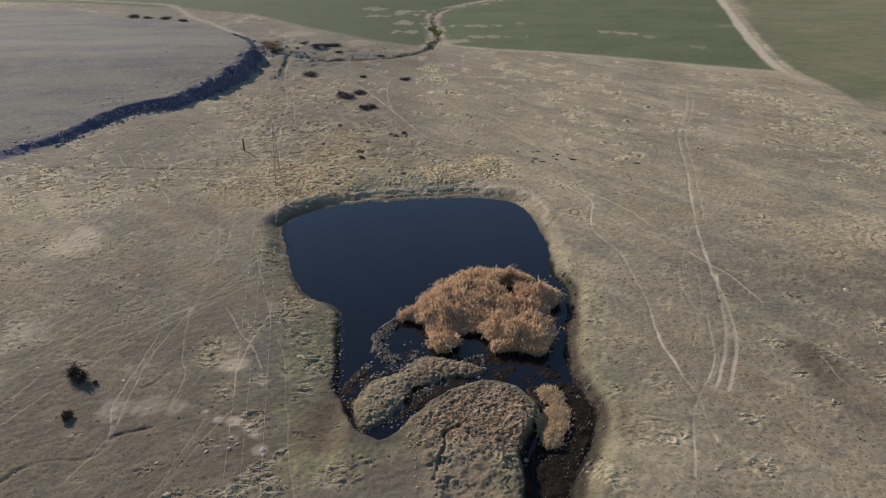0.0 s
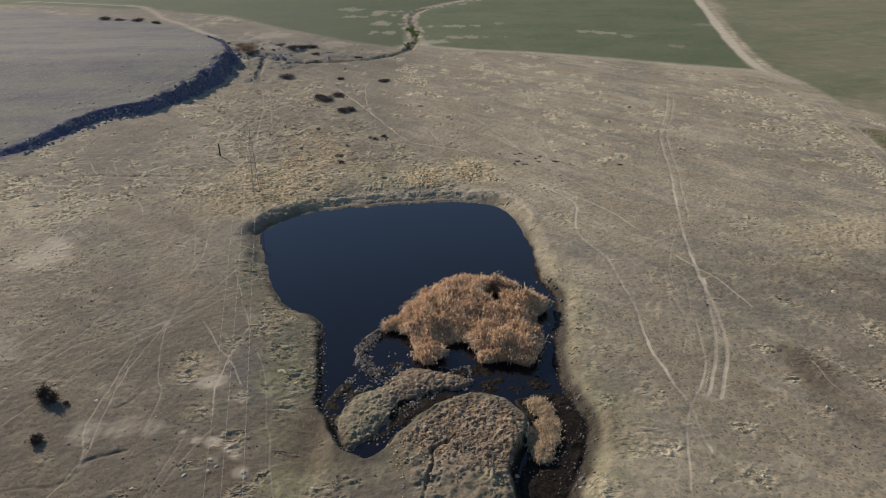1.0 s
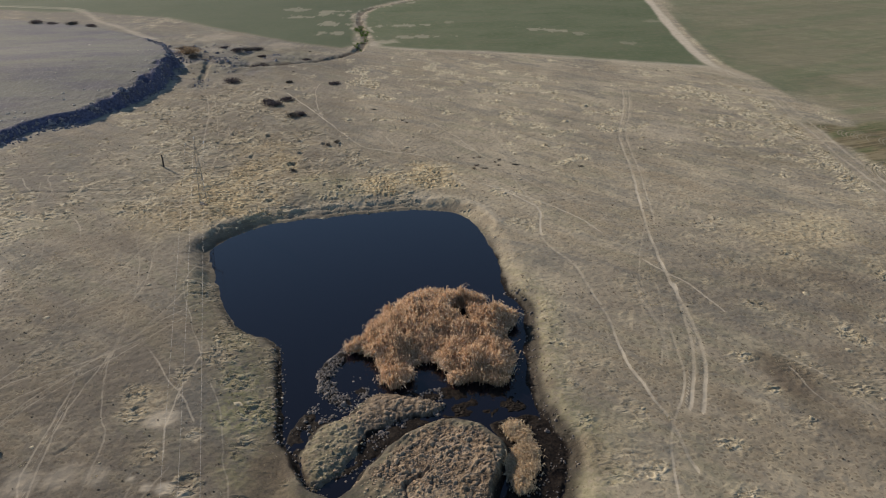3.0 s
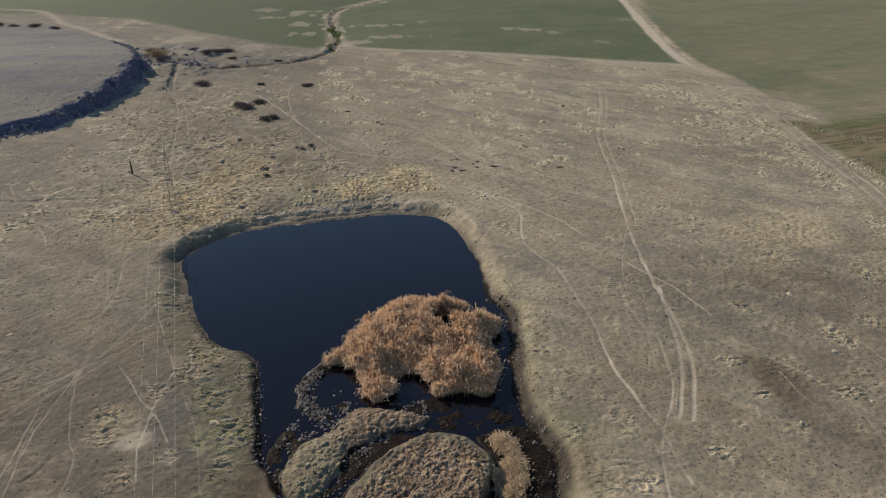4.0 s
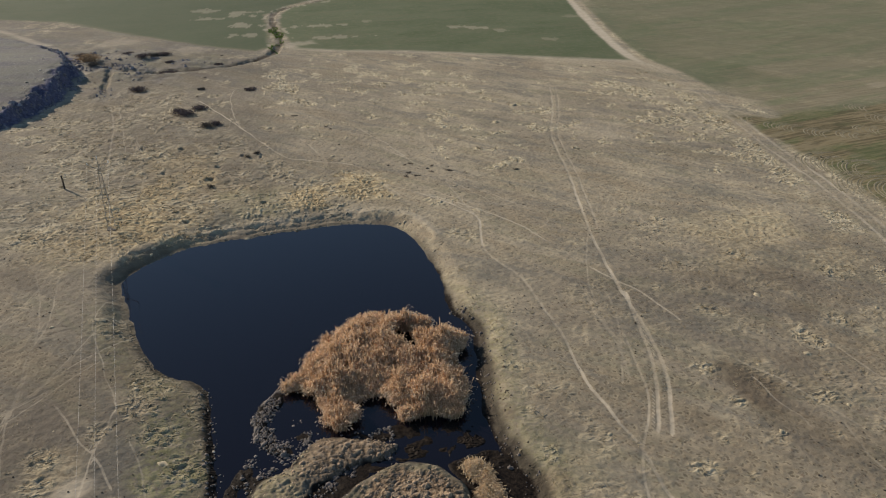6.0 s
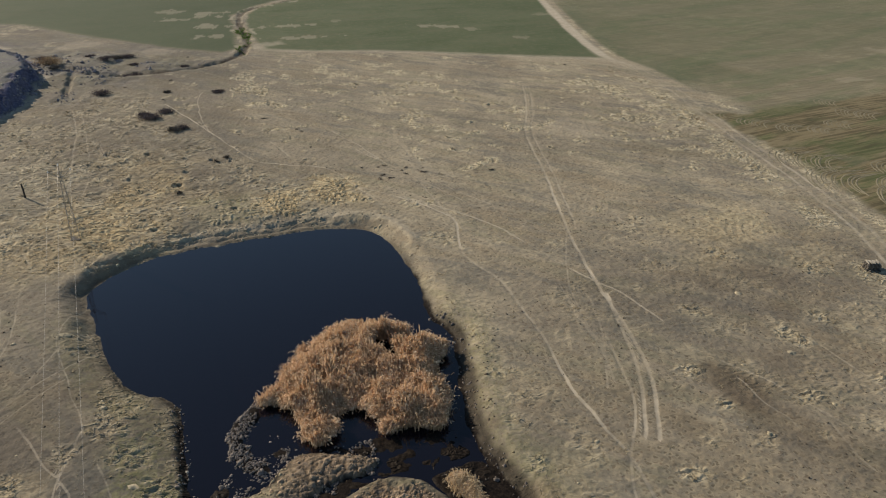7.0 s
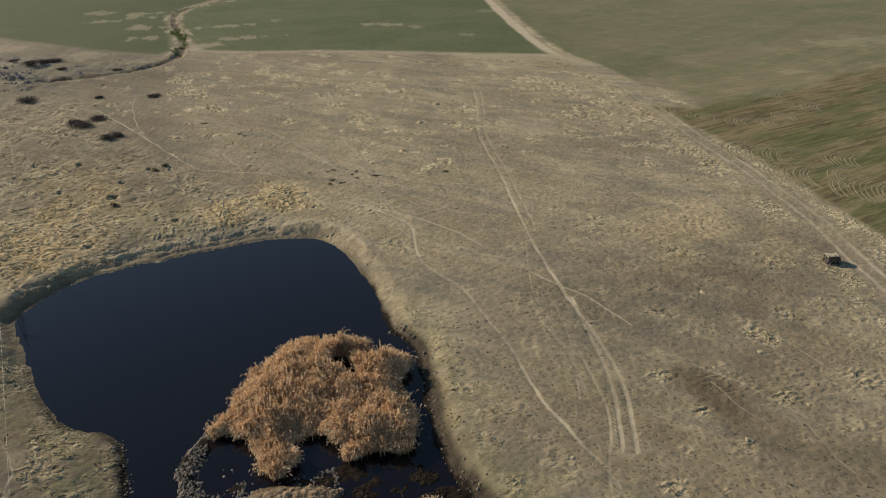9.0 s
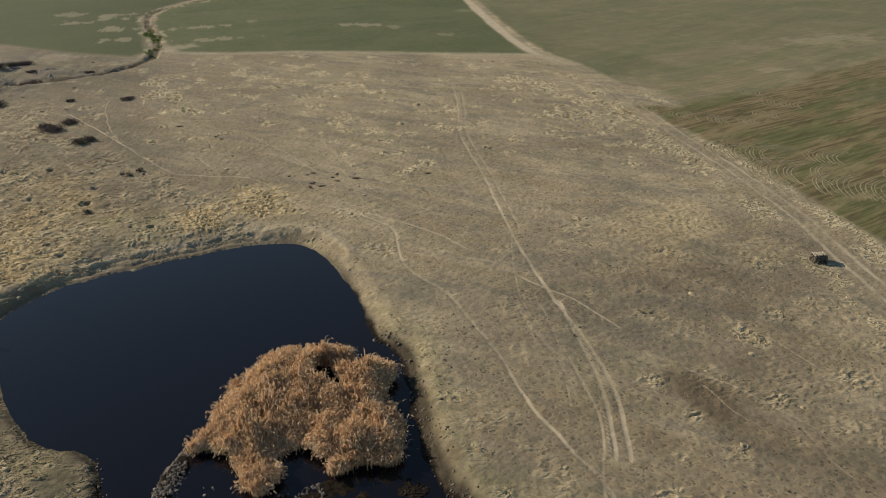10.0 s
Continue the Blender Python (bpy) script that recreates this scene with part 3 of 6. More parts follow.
def tussock(x, y):
    """How far rank tussocky grass covers the ground, 0 to 1."""
    skew = x * 0.8 + y * 0.55
    t = step(0.85 * fbm(x, skew * 0.9, 14, 3, 101) + 1.0 * fbm(x, y, 2.7, 3, 103) + 0.02 * step(x, 5, 20) - 0.06 * step(x, 26, 38) * step(y, 112, 96), 0.11, 0.27)
    t = t * (1 - 0.6 * step(x, -16, -30) * step(y, 100, 85)) * (1 - 0.65 * step(x, 10, 15) * step(y, 105, 84))
    rough = step(np.interp(y, [100, 105, 111, 122, 133, 152, 165], [12, 8, 6, -2, -8, -15, -20]) - x, -2, 4) * step(y, 98, 105) * step(y, 185, 160) * step(x - np.interp(y, [100, 125, 150, 170], [-36, -40, -44, -46]), -2, 5)
    t = np.maximum(t, rough * (0.25 + 0.65 * step(fbm(x, y, 3.4, 3, 85), -0.1, 0.08)))
    return np.maximum(np.maximum(t, blobs(x, y, STRAW, 83)), blobs(x, y, TUSSOCKS, 84) * (0.5 + 0.5 * step(fbm(x, y, 2.2, 2, 86), -0.12, 0.1)))


def dryness(x, y):
    """Bleached (1) to dull (0) pasture."""
    d = 0.55 + 1.0 * fbm(x, x * 0.45 + y * 0.8, 42, 4, 141) + 0.9 * fbm(x, x * 0.5 + y, 13, 3, 145)
    return np.clip(d + 0.28 * step(x, -12, 24) + 0.24 * step(y, 70, 135) - 0.62 * step(x, 8, -10) * step(y, 96, 56) - 0.3 * step(y, 145, 190) * step(x, 10, -20) - 0.36 * step(x, 2, -12) * step(y, 96, 108) + 0.3 * step(x, 8, 18) * step(x, 66, 50) * step(y, 72, 86) * step(y, 132, 112) - 0.10, 0, 1)


REACH = 0.9


def offset_line(pts, off):
    """A line that runs beside another."""
    out = []
    for i, (px, py) in enumerate(pts):
        (ax, ay), (bx, by) = pts[max(i - 1, 0)], pts[min(i + 1, len(pts) - 1)]
        n = math.hypot(bx - ax, by - ay)
        out.append((px - (by - ay) / n * off, py + (bx - ax) / n * off))
    return out


def trail_field(x, y):
    """For each plan point: signed distance to the nearest trodden line, how plain that line is, its half width."""
    best, plainness, width = np.full(x.shape, REACH), np.zeros(x.shape), np.full(x.shape, 0.2)
    wob = fbm(x, y, 3.2, 3, 71) * 0.5
    gate = np.maximum(0.42, 0.29 + 0.015 * np.clip(y - 112, 0, None))
    ruts = [p for p in ROAD if p[1] < 176]
    lines = [(h * (1.15 if p[0][0] > -8 else 0.85), min(k * (1.3 if p[0][0] > -8 else 1.1), 0.95), smooth(p, n=4)) for h, k, p in TRAILS] + [(0.34, 0.85, offset_line(ruts, 0.95)), (0.28, 0.78, offset_line(ruts, -0.95))]
    for half, strength, line in lines:
        lx, ly = [p[0] for p in line], [p[1] for p in line]
        box = np.flatnonzero((x > min(lx) - 2) & (x < max(lx) + 2) & (y > min(ly) - 2) & (y < max(ly) + 2))
        px, py = x[box] + wob[box], y[box] + wob[box] * 0.6
        near, sign = np.full(len(box), 1e9), np.ones(len(box))
        for (ax, ay), (bx, by) in zip(line, line[1:]):
            dx, dy = bx - ax, by - ay
            t = np.clip(((px - ax) * dx + (py - ay) * dy) / (dx * dx + dy * dy), 0, 1)
            d = np.hypot(px - ax - t * dx, py - ay - t * dy)
            won = d < near
            near = np.where(won, d, near)
            sign = np.where(won, np.where(dx * (py - ay) - dy * (px - ax) >= 0, 1.0, -1.0), sign)
        won = near < np.abs(best[box])
        k = box[won]
        best[k] = (near * sign)[won]
        plainness[k] = strength * (1 - 0.28 * step(x[k], -18, -24)) * step(near[won] / gate[k], 1.0, 0.7) * (1 - 0.5 * step(y[k], 95, 118) * step(x[k], 15, 25)) * (0.38 + 0.62 * step(fbm(x[k], y[k], 7, 3, 73), -0.14, 0.14))
        width[k] = half
    return best, plainness, width


def trodden(x, y):
    total = np.zeros(x.shape)
    wob = fbm(x, y, 1.2, 2, 71)
    for half, strength, pts in TRAILS:
        line = smooth(pts, n=4)
        lx, ly = [p[0] for p in line], [p[1] for p in line]
        box = (x > min(lx) - 2) & (x < max(lx) + 2) & (y > min(ly) - 2) & (y < max(ly) + 2)
        d = line_distance(x[box], y[box], line) + wob[box] * 0.25
        total[box] = np.maximum(total[box], strength * step(d, half * 1.6, half * 0.5))
    return total


# ---------------------------------------------------------------- materials
def material(name):
    m = bpy.data.materials.new(name)
    m.use_nodes = True
    nt = m.node_tree
    return m, nt, nt.nodes["Principled BSDF"]


def node(nt, kind, **values):
    n = nt.nodes.new(kind)
    for key, v in values.items():
        if key in n.inputs:
            n.inputs[key].default_value = v
    return n


def noise_node(nt, vec, scale, detail=4.0, rough=0.6):
    n = node(nt, "ShaderNodeTexNoise", Scale=scale, Detail=detail, Roughness=rough)
    nt.links.new(vec, n.inputs["Vector"])
    return n.outputs["Fac"]


def along_node(nt, degrees, stretch):
    """Coordinates in which patterns come out drawn along a direction of the plan."""
    n = nt.nodes.new("ShaderNodeMapping")
    n.vector_type = "TEXTURE"
    n.inputs["Rotation"].default_value = (0, 0, radians(degrees))
    n.inputs["Scale"].default_value = (stretch, 1, 1)
    return n


def ramp_node(nt, fac, a, b):
    n = node(nt, "ShaderNodeMapRange", **{"From Min": a, "From Max": b})
    n.interpolation_type = "SMOOTHSTEP"
    nt.links.new(fac, n.inputs["Value"])
    return n.outputs[0]


def times(nt, a, b):
    n = nt.nodes.new("ShaderNodeMath")
    n.operation = "MULTIPLY"
    for i, v in enumerate((a, b)):
        if isinstance(v, float):
            n.inputs[i].default_value = v
        else:
            nt.links.new(v, n.inputs[i])
    return n.outputs[0]


def mix_node(nt, fac, a, b, mode="MIX"):
    n = nt.nodes.new("ShaderNodeMix")
    n.data_type, n.blend_type = "RGBA", mode
    if isinstance(fac, float):
        n.inputs[0].default_value = fac
    else:
        nt.links.new(fac, n.inputs[0])
    for i, v in ((6, a), (7, b)):
        if isinstance(v, tuple):
            n.inputs[i].default_value = (*v, 1)
        else:
            nt.links.new(v, n.inputs[i])
    return n.outputs[2]


def times_colour(nt, col, k):
    return mix_node(nt, 1.0, col, (k, k, k), "MULTIPLY")


def bump_node(nt, bsdf, height, strength, distance):
    n = node(nt, "ShaderNodeBump", Strength=strength, Distance=distance)
    nt.links.new(height, n.inputs["Height"])
    nt.links.new(n.outputs[0], bsdf.inputs["Normal"])


def plain(name, colour, second, rough=0.9, scale=3.0, metal=0.0, island=0.0, dark=(0.5, 0.5, 0.5)):
    """Two colours mixed by grain; island: how much single pieces differ."""
    m, nt, bsdf = material(name)
    geo = nt.nodes.new("ShaderNodeNewGeometry")
    fac = ramp_node(nt, noise_node(nt, geo.outputs["Position"], scale, 5), 0.3, 0.7)
    col = mix_node(nt, fac, colour, second)
    if island:
        low = tuple(c * d for c, d in zip(colour, dark))
        col = mix_node(nt, times(nt, geo.outputs["Random Per Island"], island), col, low)
    nt.links.new(col, bsdf.inputs["Base Color"])
    bsdf.inputs["Roughness"].default_value, bsdf.inputs["Metallic"].default_value = rough, metal
    bump_node(nt, bsdf, noise_node(nt, geo.outputs["Position"], scale * 9, 3), 0.4, 0.02)
    return m


def leafy(name, colour, second, low, scale=0.6, through_light=0.4):
    """Dry blades that let some light through; low: the dullest of them."""
    m, nt, bsdf = material(name)
    geo = nt.nodes.new("ShaderNodeNewGeometry")
    col = mix_node(nt, ramp_node(nt, noise_node(nt, geo.outputs["Position"], scale, 4), 0.3, 0.7), colour, second)
    col = mix_node(nt, ramp_node(nt, geo.outputs["Random Per Island"], 0.25, 1.0), col, low)
    nt.links.new(col, bsdf.inputs["Base Color"])
    bsdf.inputs["Roughness"].default_value = 0.85
    bsdf.inputs["Specular IOR Level"].default_value = 0.25
    glow = nt.nodes.new("ShaderNodeBsdfTranslucent")
    nt.links.new(col, glow.inputs["Color"])
    both = nt.nodes.new("ShaderNodeMixShader")
    both.inputs[0].default_value = through_light
    nt.links.new(bsdf.outputs[0], both.inputs[1])
    nt.links.new(glow.outputs[0], both.inputs[2])
    nt.links.new(both.outputs[0], nt.nodes["Material Output"].inputs["Surface"])
    return m


def ground_material():
    m, nt, bsdf = material("dry_pasture")
    geo = nt.nodes.new("ShaderNodeNewGeometry").outputs["Position"]

    def mask(name):
        a = nt.nodes.new("ShaderNodeAttribute")
        a.attribute_name = name
        s = nt.nodes.new("ShaderNodeSeparateColor")
        nt.links.new(a.outputs["Color"], s.inputs[0])
        return s.outputs

    worn, lush, third, trail = mask("worn"), mask("lush"), mask("third"), mask("trail")
    bare, bumpy = mask("bare"), mask("bumpy")
    big = noise_node(nt, geo, 0.045, 5, 0.65)
    mid = noise_node(nt, geo, 0.55, 6, 0.7)
    fine = noise_node(nt, geo, 4.5, 5, 0.75)
    clump = noise_node(nt, geo, 1.9, 4, 0.7)
    skew = along_node(nt, -45, 3.2)
    nt.links.new(geo, skew.inputs["Vector"])
    streak = noise_node(nt, skew.outputs[0], 0.16, 5, 0.65)
    grain = noise_node(nt, geo, 9.0, 3, 0.75)
    warp = along_node(nt, -20, 1.7)
    nt.links.new(geo, warp.inputs["Vector"])
    def crest(scale, half):
        """1 along winding lines, falling to 0 half away from them in the noise."""
        n = node(nt, "ShaderNodeTexNoise", Scale=scale, Detail=2.5, Roughness=0.55, Distortion=0.6)
        nt.links.new(warp.outputs[0], n.inputs["Vector"])
        off = nt.nodes.new("ShaderNodeMath")
        off.operation = "SUBTRACT"
        off.inputs[1].default_value = 0.5
        nt.links.new(n.outputs["Fac"], off.inputs[0])
        mag = nt.nodes.new("ShaderNodeMath")
        mag.operation = "ABSOLUTE"
        nt.links.new(off.outputs[0], mag.inputs[0])
        return ramp_node(nt, mag.outputs[0], half, 0.0)

    def cells(scale, wander):
        """Distance from the nearest of scattered points: pits and the rims between them."""
        n = node(nt, "ShaderNodeTexNoise", Scale=scale * 0.9, Detail=2.0)
        nt.links.new(geo, n.inputs["Vector"])
        v = nt.nodes.new("ShaderNodeVectorMath")
        v.operation = "MULTIPLY_ADD"
        v.inputs[1].default_value = (wander, wander, 0)
        nt.links.new(n.outputs["Color"], v.inputs[0])
        nt.links.new(geo, v.inputs[2])
        c = node(nt, "ShaderNodeTexVoronoi", Scale=scale)
        c.voronoi_dimensions = "2D"
        nt.links.new(v.outputs[0], c.inputs["Vector"])
        return c.outputs["Distance"]

    hoof, prick = mix_node(nt, bumpy[1], cells(1.55, 1.3), cells(0.95, 1.7)), cells(2.7, 0.8)
    ridge = mix_node(nt, bumpy[1], crest(1.35, 0.125), crest(0.62, 0.09))
    pock = noise_node(nt, geo, 2.6, 2, 0.5)
    col = mix_node(nt, bare[1], (0.195, 0.168, 0.130), (0.325, 0.278, 0.20))
    hue = node(nt, "ShaderNodeTexNoise", Scale=0.2, Detail=7.0, Roughness=0.72, Distortion=0.4)
    nt.links.new(skew.outputs[0], hue.inputs["Vector"])
    part_of = nt.nodes.new("ShaderNodeSeparateColor")
    nt.links.new(hue.outputs["Color"], part_of.inputs[0])
    col = mix_node(nt, times(nt, ramp_node(nt, part_of.outputs[0], 0.48, 0.61), 0.8), col, (0.215, 0.197, 0.132))
    col = mix_node(nt, times(nt, ramp_node(nt, part_of.outputs[1], 0.48, 0.61), 0.75), col, (0.245, 0.199, 0.134))
    col = mix_node(nt, times(nt, ramp_node(nt, part_of.outputs[2], 0.48, 0.61), 0.8), col, (0.173, 0.160, 0.130))
    col = mix_node(nt, times(nt, ramp_node(nt, streak, 0.54, 0.68), 0.5), col, (0.19, 0.165, 0.125))
    col = mix_node(nt, times(nt, ramp_node(nt, mid, 0.51, 0.66), 0.34), col, (0.375, 0.315, 0.21))
    col = mix_node(nt, times(nt, ramp_node(nt, mid, 0.46, 0.33), 0.34), col, (0.14, 0.116, 0.087))
    col = mix_node(nt, times(nt, ramp_node(nt, clump, 0.53, 0.68), 0.26), col, (0.43, 0.36, 0.245))
    col = mix_node(nt, times(nt, ramp_node(nt, clump, 0.46, 0.32), 0.24), col, (0.12, 0.098, 0.072))
    col = mix_node(nt, times(nt, ramp_node(nt, fine, 0.48, 0.34), 0.16), col, (0.11, 0.088, 0.062))
    col = mix_node(nt, times(nt, ramp_node(nt, grain, 0.52, 0.66), 0.10), col, (0.48, 0.41, 0.29))
    col = mix_node(nt, times(nt, ramp_node(nt, pock, 0.63, 0.69), 0.5), col, (0.105, 0.066, 0.047))
    bleach = noise_node(nt, skew.outputs[0], 0.36, 6, 0.7)
    col = mix_node(nt, times(nt, ramp_node(nt, bleach, 0.53, 0.68), 0.6), col, (0.385, 0.33, 0.23))
    # rank tussocks: bleached humps, with their light and the pits' shade painted in
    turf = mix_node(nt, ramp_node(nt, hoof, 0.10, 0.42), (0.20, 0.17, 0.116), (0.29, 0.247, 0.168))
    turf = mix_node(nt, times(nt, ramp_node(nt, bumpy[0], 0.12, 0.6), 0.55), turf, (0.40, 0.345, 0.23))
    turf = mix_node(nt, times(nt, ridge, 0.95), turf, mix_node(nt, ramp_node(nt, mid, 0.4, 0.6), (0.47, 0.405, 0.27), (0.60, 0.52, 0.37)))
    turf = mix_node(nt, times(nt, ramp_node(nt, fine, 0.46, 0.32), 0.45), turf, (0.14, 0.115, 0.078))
    # shade in the hoof pits is painted dark, their rims pale
    spot = times(nt, ramp_node(nt, cells(1.05, 1.6), 0.26, 0.10), ramp_node(nt, clump, 0.44, 0.56))
    print_mark = cells(1.25, 0.9)
    trod = ramp_node(nt, part_of.outputs[1], 0.40, 0.54)
    col = mix_node(nt, times(nt, times(nt, ramp_node(nt, print_mark, 0.36, 0.24), trod), 0.32), col, (0.36, 0.31, 0.215))
    col = mix_node(nt, times(nt, times(nt, ramp_node(nt, print_mark, 0.21, 0.10), trod), 0.62), col, (0.085, 0.068, 0.048))
    col = mix_node(nt, times(nt, spot, 0.5), col, (0.085, 0.068, 0.048))
    speck = times(nt, ramp_node(nt, prick, 0.24, 0.08), ramp_node(nt, mid, 0.40, 0.60))
    col = mix_node(nt, times(nt, speck, 0.32), col, (0.095, 0.075, 0.052))
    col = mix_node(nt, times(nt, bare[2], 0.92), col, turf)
    tone = mix_node(nt, bare[1], (0.75, 0.75, 0.765), (1.18, 1.17, 1.145))
    col = mix_node(nt, 1.0, col, tone, "MULTIPLY")
    # plateau and stony ground; distance haze is put in as bluish grey
    flat = along_node(nt, 8, 3.5)
    nt.links.new(geo, flat.inputs["Vector"])
    sweep = noise_node(nt, flat.outputs[0], 0.13, 6, 0.7)
    grey = mix_node(nt, ramp_node(nt, sweep, 0.36, 0.62), (0.092, 0.090, 0.111), (0.152, 0.152, 0.125))
    grey = mix_node(nt, times(nt, ramp_node(nt, mid, 0.5, 0.7), 0.4), grey, (0.19, 0.185, 0.168))
    grey = mix_node(nt, times(nt, ramp_node(nt, clump, 0.46, 0.32), 0.7), grey, (0.075, 0.068, 0.065))
    grey = mix_node(nt, times(nt, ramp_node(nt, pock, 0.59, 0.67), 0.7), grey, (0.27, 0.26, 0.245))
    col = mix_node(nt, third[0], col, grey)
    # straw grass alike: hump tops painted lighter, hollows darker, as if lit
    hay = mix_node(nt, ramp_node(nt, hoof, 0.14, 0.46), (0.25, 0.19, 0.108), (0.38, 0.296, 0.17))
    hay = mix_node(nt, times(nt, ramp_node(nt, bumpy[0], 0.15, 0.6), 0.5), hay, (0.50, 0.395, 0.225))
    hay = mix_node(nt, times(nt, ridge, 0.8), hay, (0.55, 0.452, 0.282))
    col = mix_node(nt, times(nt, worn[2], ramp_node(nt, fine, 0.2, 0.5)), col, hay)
    col = mix_node(nt, times(nt, lush[0], ramp_node(nt, clump, 0.36, 0.58)), col, mix_node(nt, ramp_node(nt, mid, 0.42, 0.58), (0.165, 0.163, 0.075), (0.29, 0.268, 0.145)))
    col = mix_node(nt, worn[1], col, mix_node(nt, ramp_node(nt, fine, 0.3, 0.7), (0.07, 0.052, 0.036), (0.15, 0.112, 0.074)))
    # the scarp face's bluish shade, mixed in as colour
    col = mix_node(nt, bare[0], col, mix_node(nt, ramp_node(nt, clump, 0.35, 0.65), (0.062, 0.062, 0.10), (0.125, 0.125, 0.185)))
    # sown green fields
    crop = mix_node(nt, ramp_node(nt, big, 0.35, 0.65), (0.084, 0.108, 0.051), (0.114, 0.130, 0.069))
    crop = mix_node(nt, times(nt, ramp_node(nt, sweep, 0.5, 0.66), 0.6), crop, (0.125, 0.125, 0.07))
    crop = mix_node(nt, times(nt, ramp_node(nt, sweep, 0.44, 0.34), 0.5), crop, (0.05, 0.078, 0.03))
    crop = mix_node(nt, times(nt, ramp_node(nt, mid, 0.48, 0.66), 0.6), crop, (0.145, 0.14, 0.08))
    crop = mix_node(nt, times(nt, bumpy[2], 0.6), crop, (0.052, 0.072, 0.036))
    col = mix_node(nt, lush[1], col, crop)
    # worked field, its rows drawn out along the tillage
    turn = along_node(nt, 10.5, 15.0)
    nt.links.new(geo, turn.inputs["Vector"])
    rows = noise_node(nt, turn.outputs[0], 1.5, 4, 0.65)
    drift = along_node(nt, 18, 4.5)
    nt.links.new(geo, drift.inputs["Vector"])
    sward = noise_node(nt, drift.outputs[0], 0.10, 7, 0.7)
    pale_sward = noise_node(nt, drift.outputs[0], 0.23, 6, 0.72)
    till = mix_node(nt, ramp_node(nt, rows, 0.42, 0.58), (0.14, 0.114, 0.068), (0.265, 0.215, 0.13))
    till = mix_node(nt, times(nt, ramp_node(nt, sward, 0.47, 0.57), 0.9), till, mix_node(nt, ramp_node(nt, rows, 0.4, 0.6), (0.10, 0.12, 0.055), (0.165, 0.168, 0.085)))
    till = mix_node(nt, times(nt, ramp_node(nt, pale_sward, 0.53, 0.64), 0.7), till, (0.30, 0.25, 0.16))
    till = mix_node(nt, times(nt, ramp_node(nt, pale_sward, 0.45, 0.34), 0.7), till, (0.085, 0.08, 0.043))
    fallow = mix_node(nt, 0.5, till, mix_node(nt, ramp_node(nt, sward, 0.45, 0.6), (0.215, 0.195, 0.125), (0.15, 0.165, 0.09)))
    worked = mix_node(nt, 1.0, till, (0.86, 0.85, 0.78), "MULTIPLY")
    col = mix_node(nt, lush[2], col, mix_node(nt, bumpy[2], fallow, worked))
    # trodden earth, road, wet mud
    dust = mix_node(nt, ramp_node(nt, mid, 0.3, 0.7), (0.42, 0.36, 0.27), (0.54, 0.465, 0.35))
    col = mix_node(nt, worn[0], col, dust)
    def calc(kind, p, q):
        n = nt.nodes.new("ShaderNodeMath")
        n.operation = kind
        for i, v in enumerate((p, q)):
            if isinstance(v, float):
                n.inputs[i].default_value = v
            elif v is not None:
                nt.links.new(v, n.inputs[i])
        return n.outputs[0]

    off = calc("ABSOLUTE", calc("SUBTRACT", trail[0], 0.5), None)
    off = calc("ADD", times(nt, off, 2 * REACH), times(nt, calc("SUBTRACT", fine, 0.5), 0.22))
    tread = ramp_node(nt, calc("DIVIDE", off, trail[2]), 1.15, 0.45)
    tread = times(nt, times(nt, tread, trail[1]), ramp_node(nt, mid, 0.26, 0.44))
    col = mix_node(nt, tread, col, dust)
    peat = mix_node(nt, ramp_node(nt, fine, 0.35, 0.65), (0.145, 0.099, 0.063), (0.27, 0.187, 0.12))
    # clods shaded by colour: hollows between them darkened, their tops paler
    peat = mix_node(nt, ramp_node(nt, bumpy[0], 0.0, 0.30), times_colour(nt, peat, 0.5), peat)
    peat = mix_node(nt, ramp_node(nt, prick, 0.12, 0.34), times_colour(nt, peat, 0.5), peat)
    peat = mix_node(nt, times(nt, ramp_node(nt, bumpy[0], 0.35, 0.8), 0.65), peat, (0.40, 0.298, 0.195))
    peat = mix_node(nt, times(nt, ramp_node(nt, clump, 0.52, 0.64), 0.45), peat, (0.22, 0.185, 0.16))
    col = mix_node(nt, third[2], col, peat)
    slime = mix_node(nt, ramp_node(nt, fine, 0.4, 0.7), (0.010, 0.0075, 0.006), (0.034, 0.025, 0.018))
    col = mix_node(nt, third[1], col, slime)
    nt.links.new(col, bsdf.inputs["Base Color"])
    rough = node(nt, "ShaderNodeMapRange", **{"To Min": 0.95, "To Max": 0.6})
    nt.links.new(third[1], rough.inputs["Value"])
    nt.links.new(rough.outputs[0], bsdf.inputs["Roughness"])
    wet = node(nt, "ShaderNodeMapRange", **{"To Min": 0.2, "To Max": 0.05})
    nt.links.new(third[1], wet.inputs["Value"])
    nt.links.new(wet.outputs[0], bsdf.inputs["Specular IOR Level"])
    high = mix_node(nt, 0.85, fine, mix_node(nt, bare[2], mix_node(nt, 0.5, clump, print_mark), mix_node(nt, third[2], mix_node(nt, 0.7, hoof, ridge), prick)))
    bump_node(nt, bsdf, high, 1.0, 0.40)
    firm = node(nt, "ShaderNodeMapRange", **{"To Min": 0.32, "To Max": 0.55})
    nt.links.new(bare[2], firm.inputs["Value"])
    even = node(nt, "ShaderNodeMapRange", **{"To Min": 1.0, "To Max": 0.2})
    nt.links.new(calc("MAXIMUM", tread, calc("MAXIMUM", lush[1], lush[2])), even.inputs["Value"])
    nt.links.new(times(nt, firm.outputs[0], even.outputs[0]), nt.nodes["Bump"].inputs["Strength"])
    return m


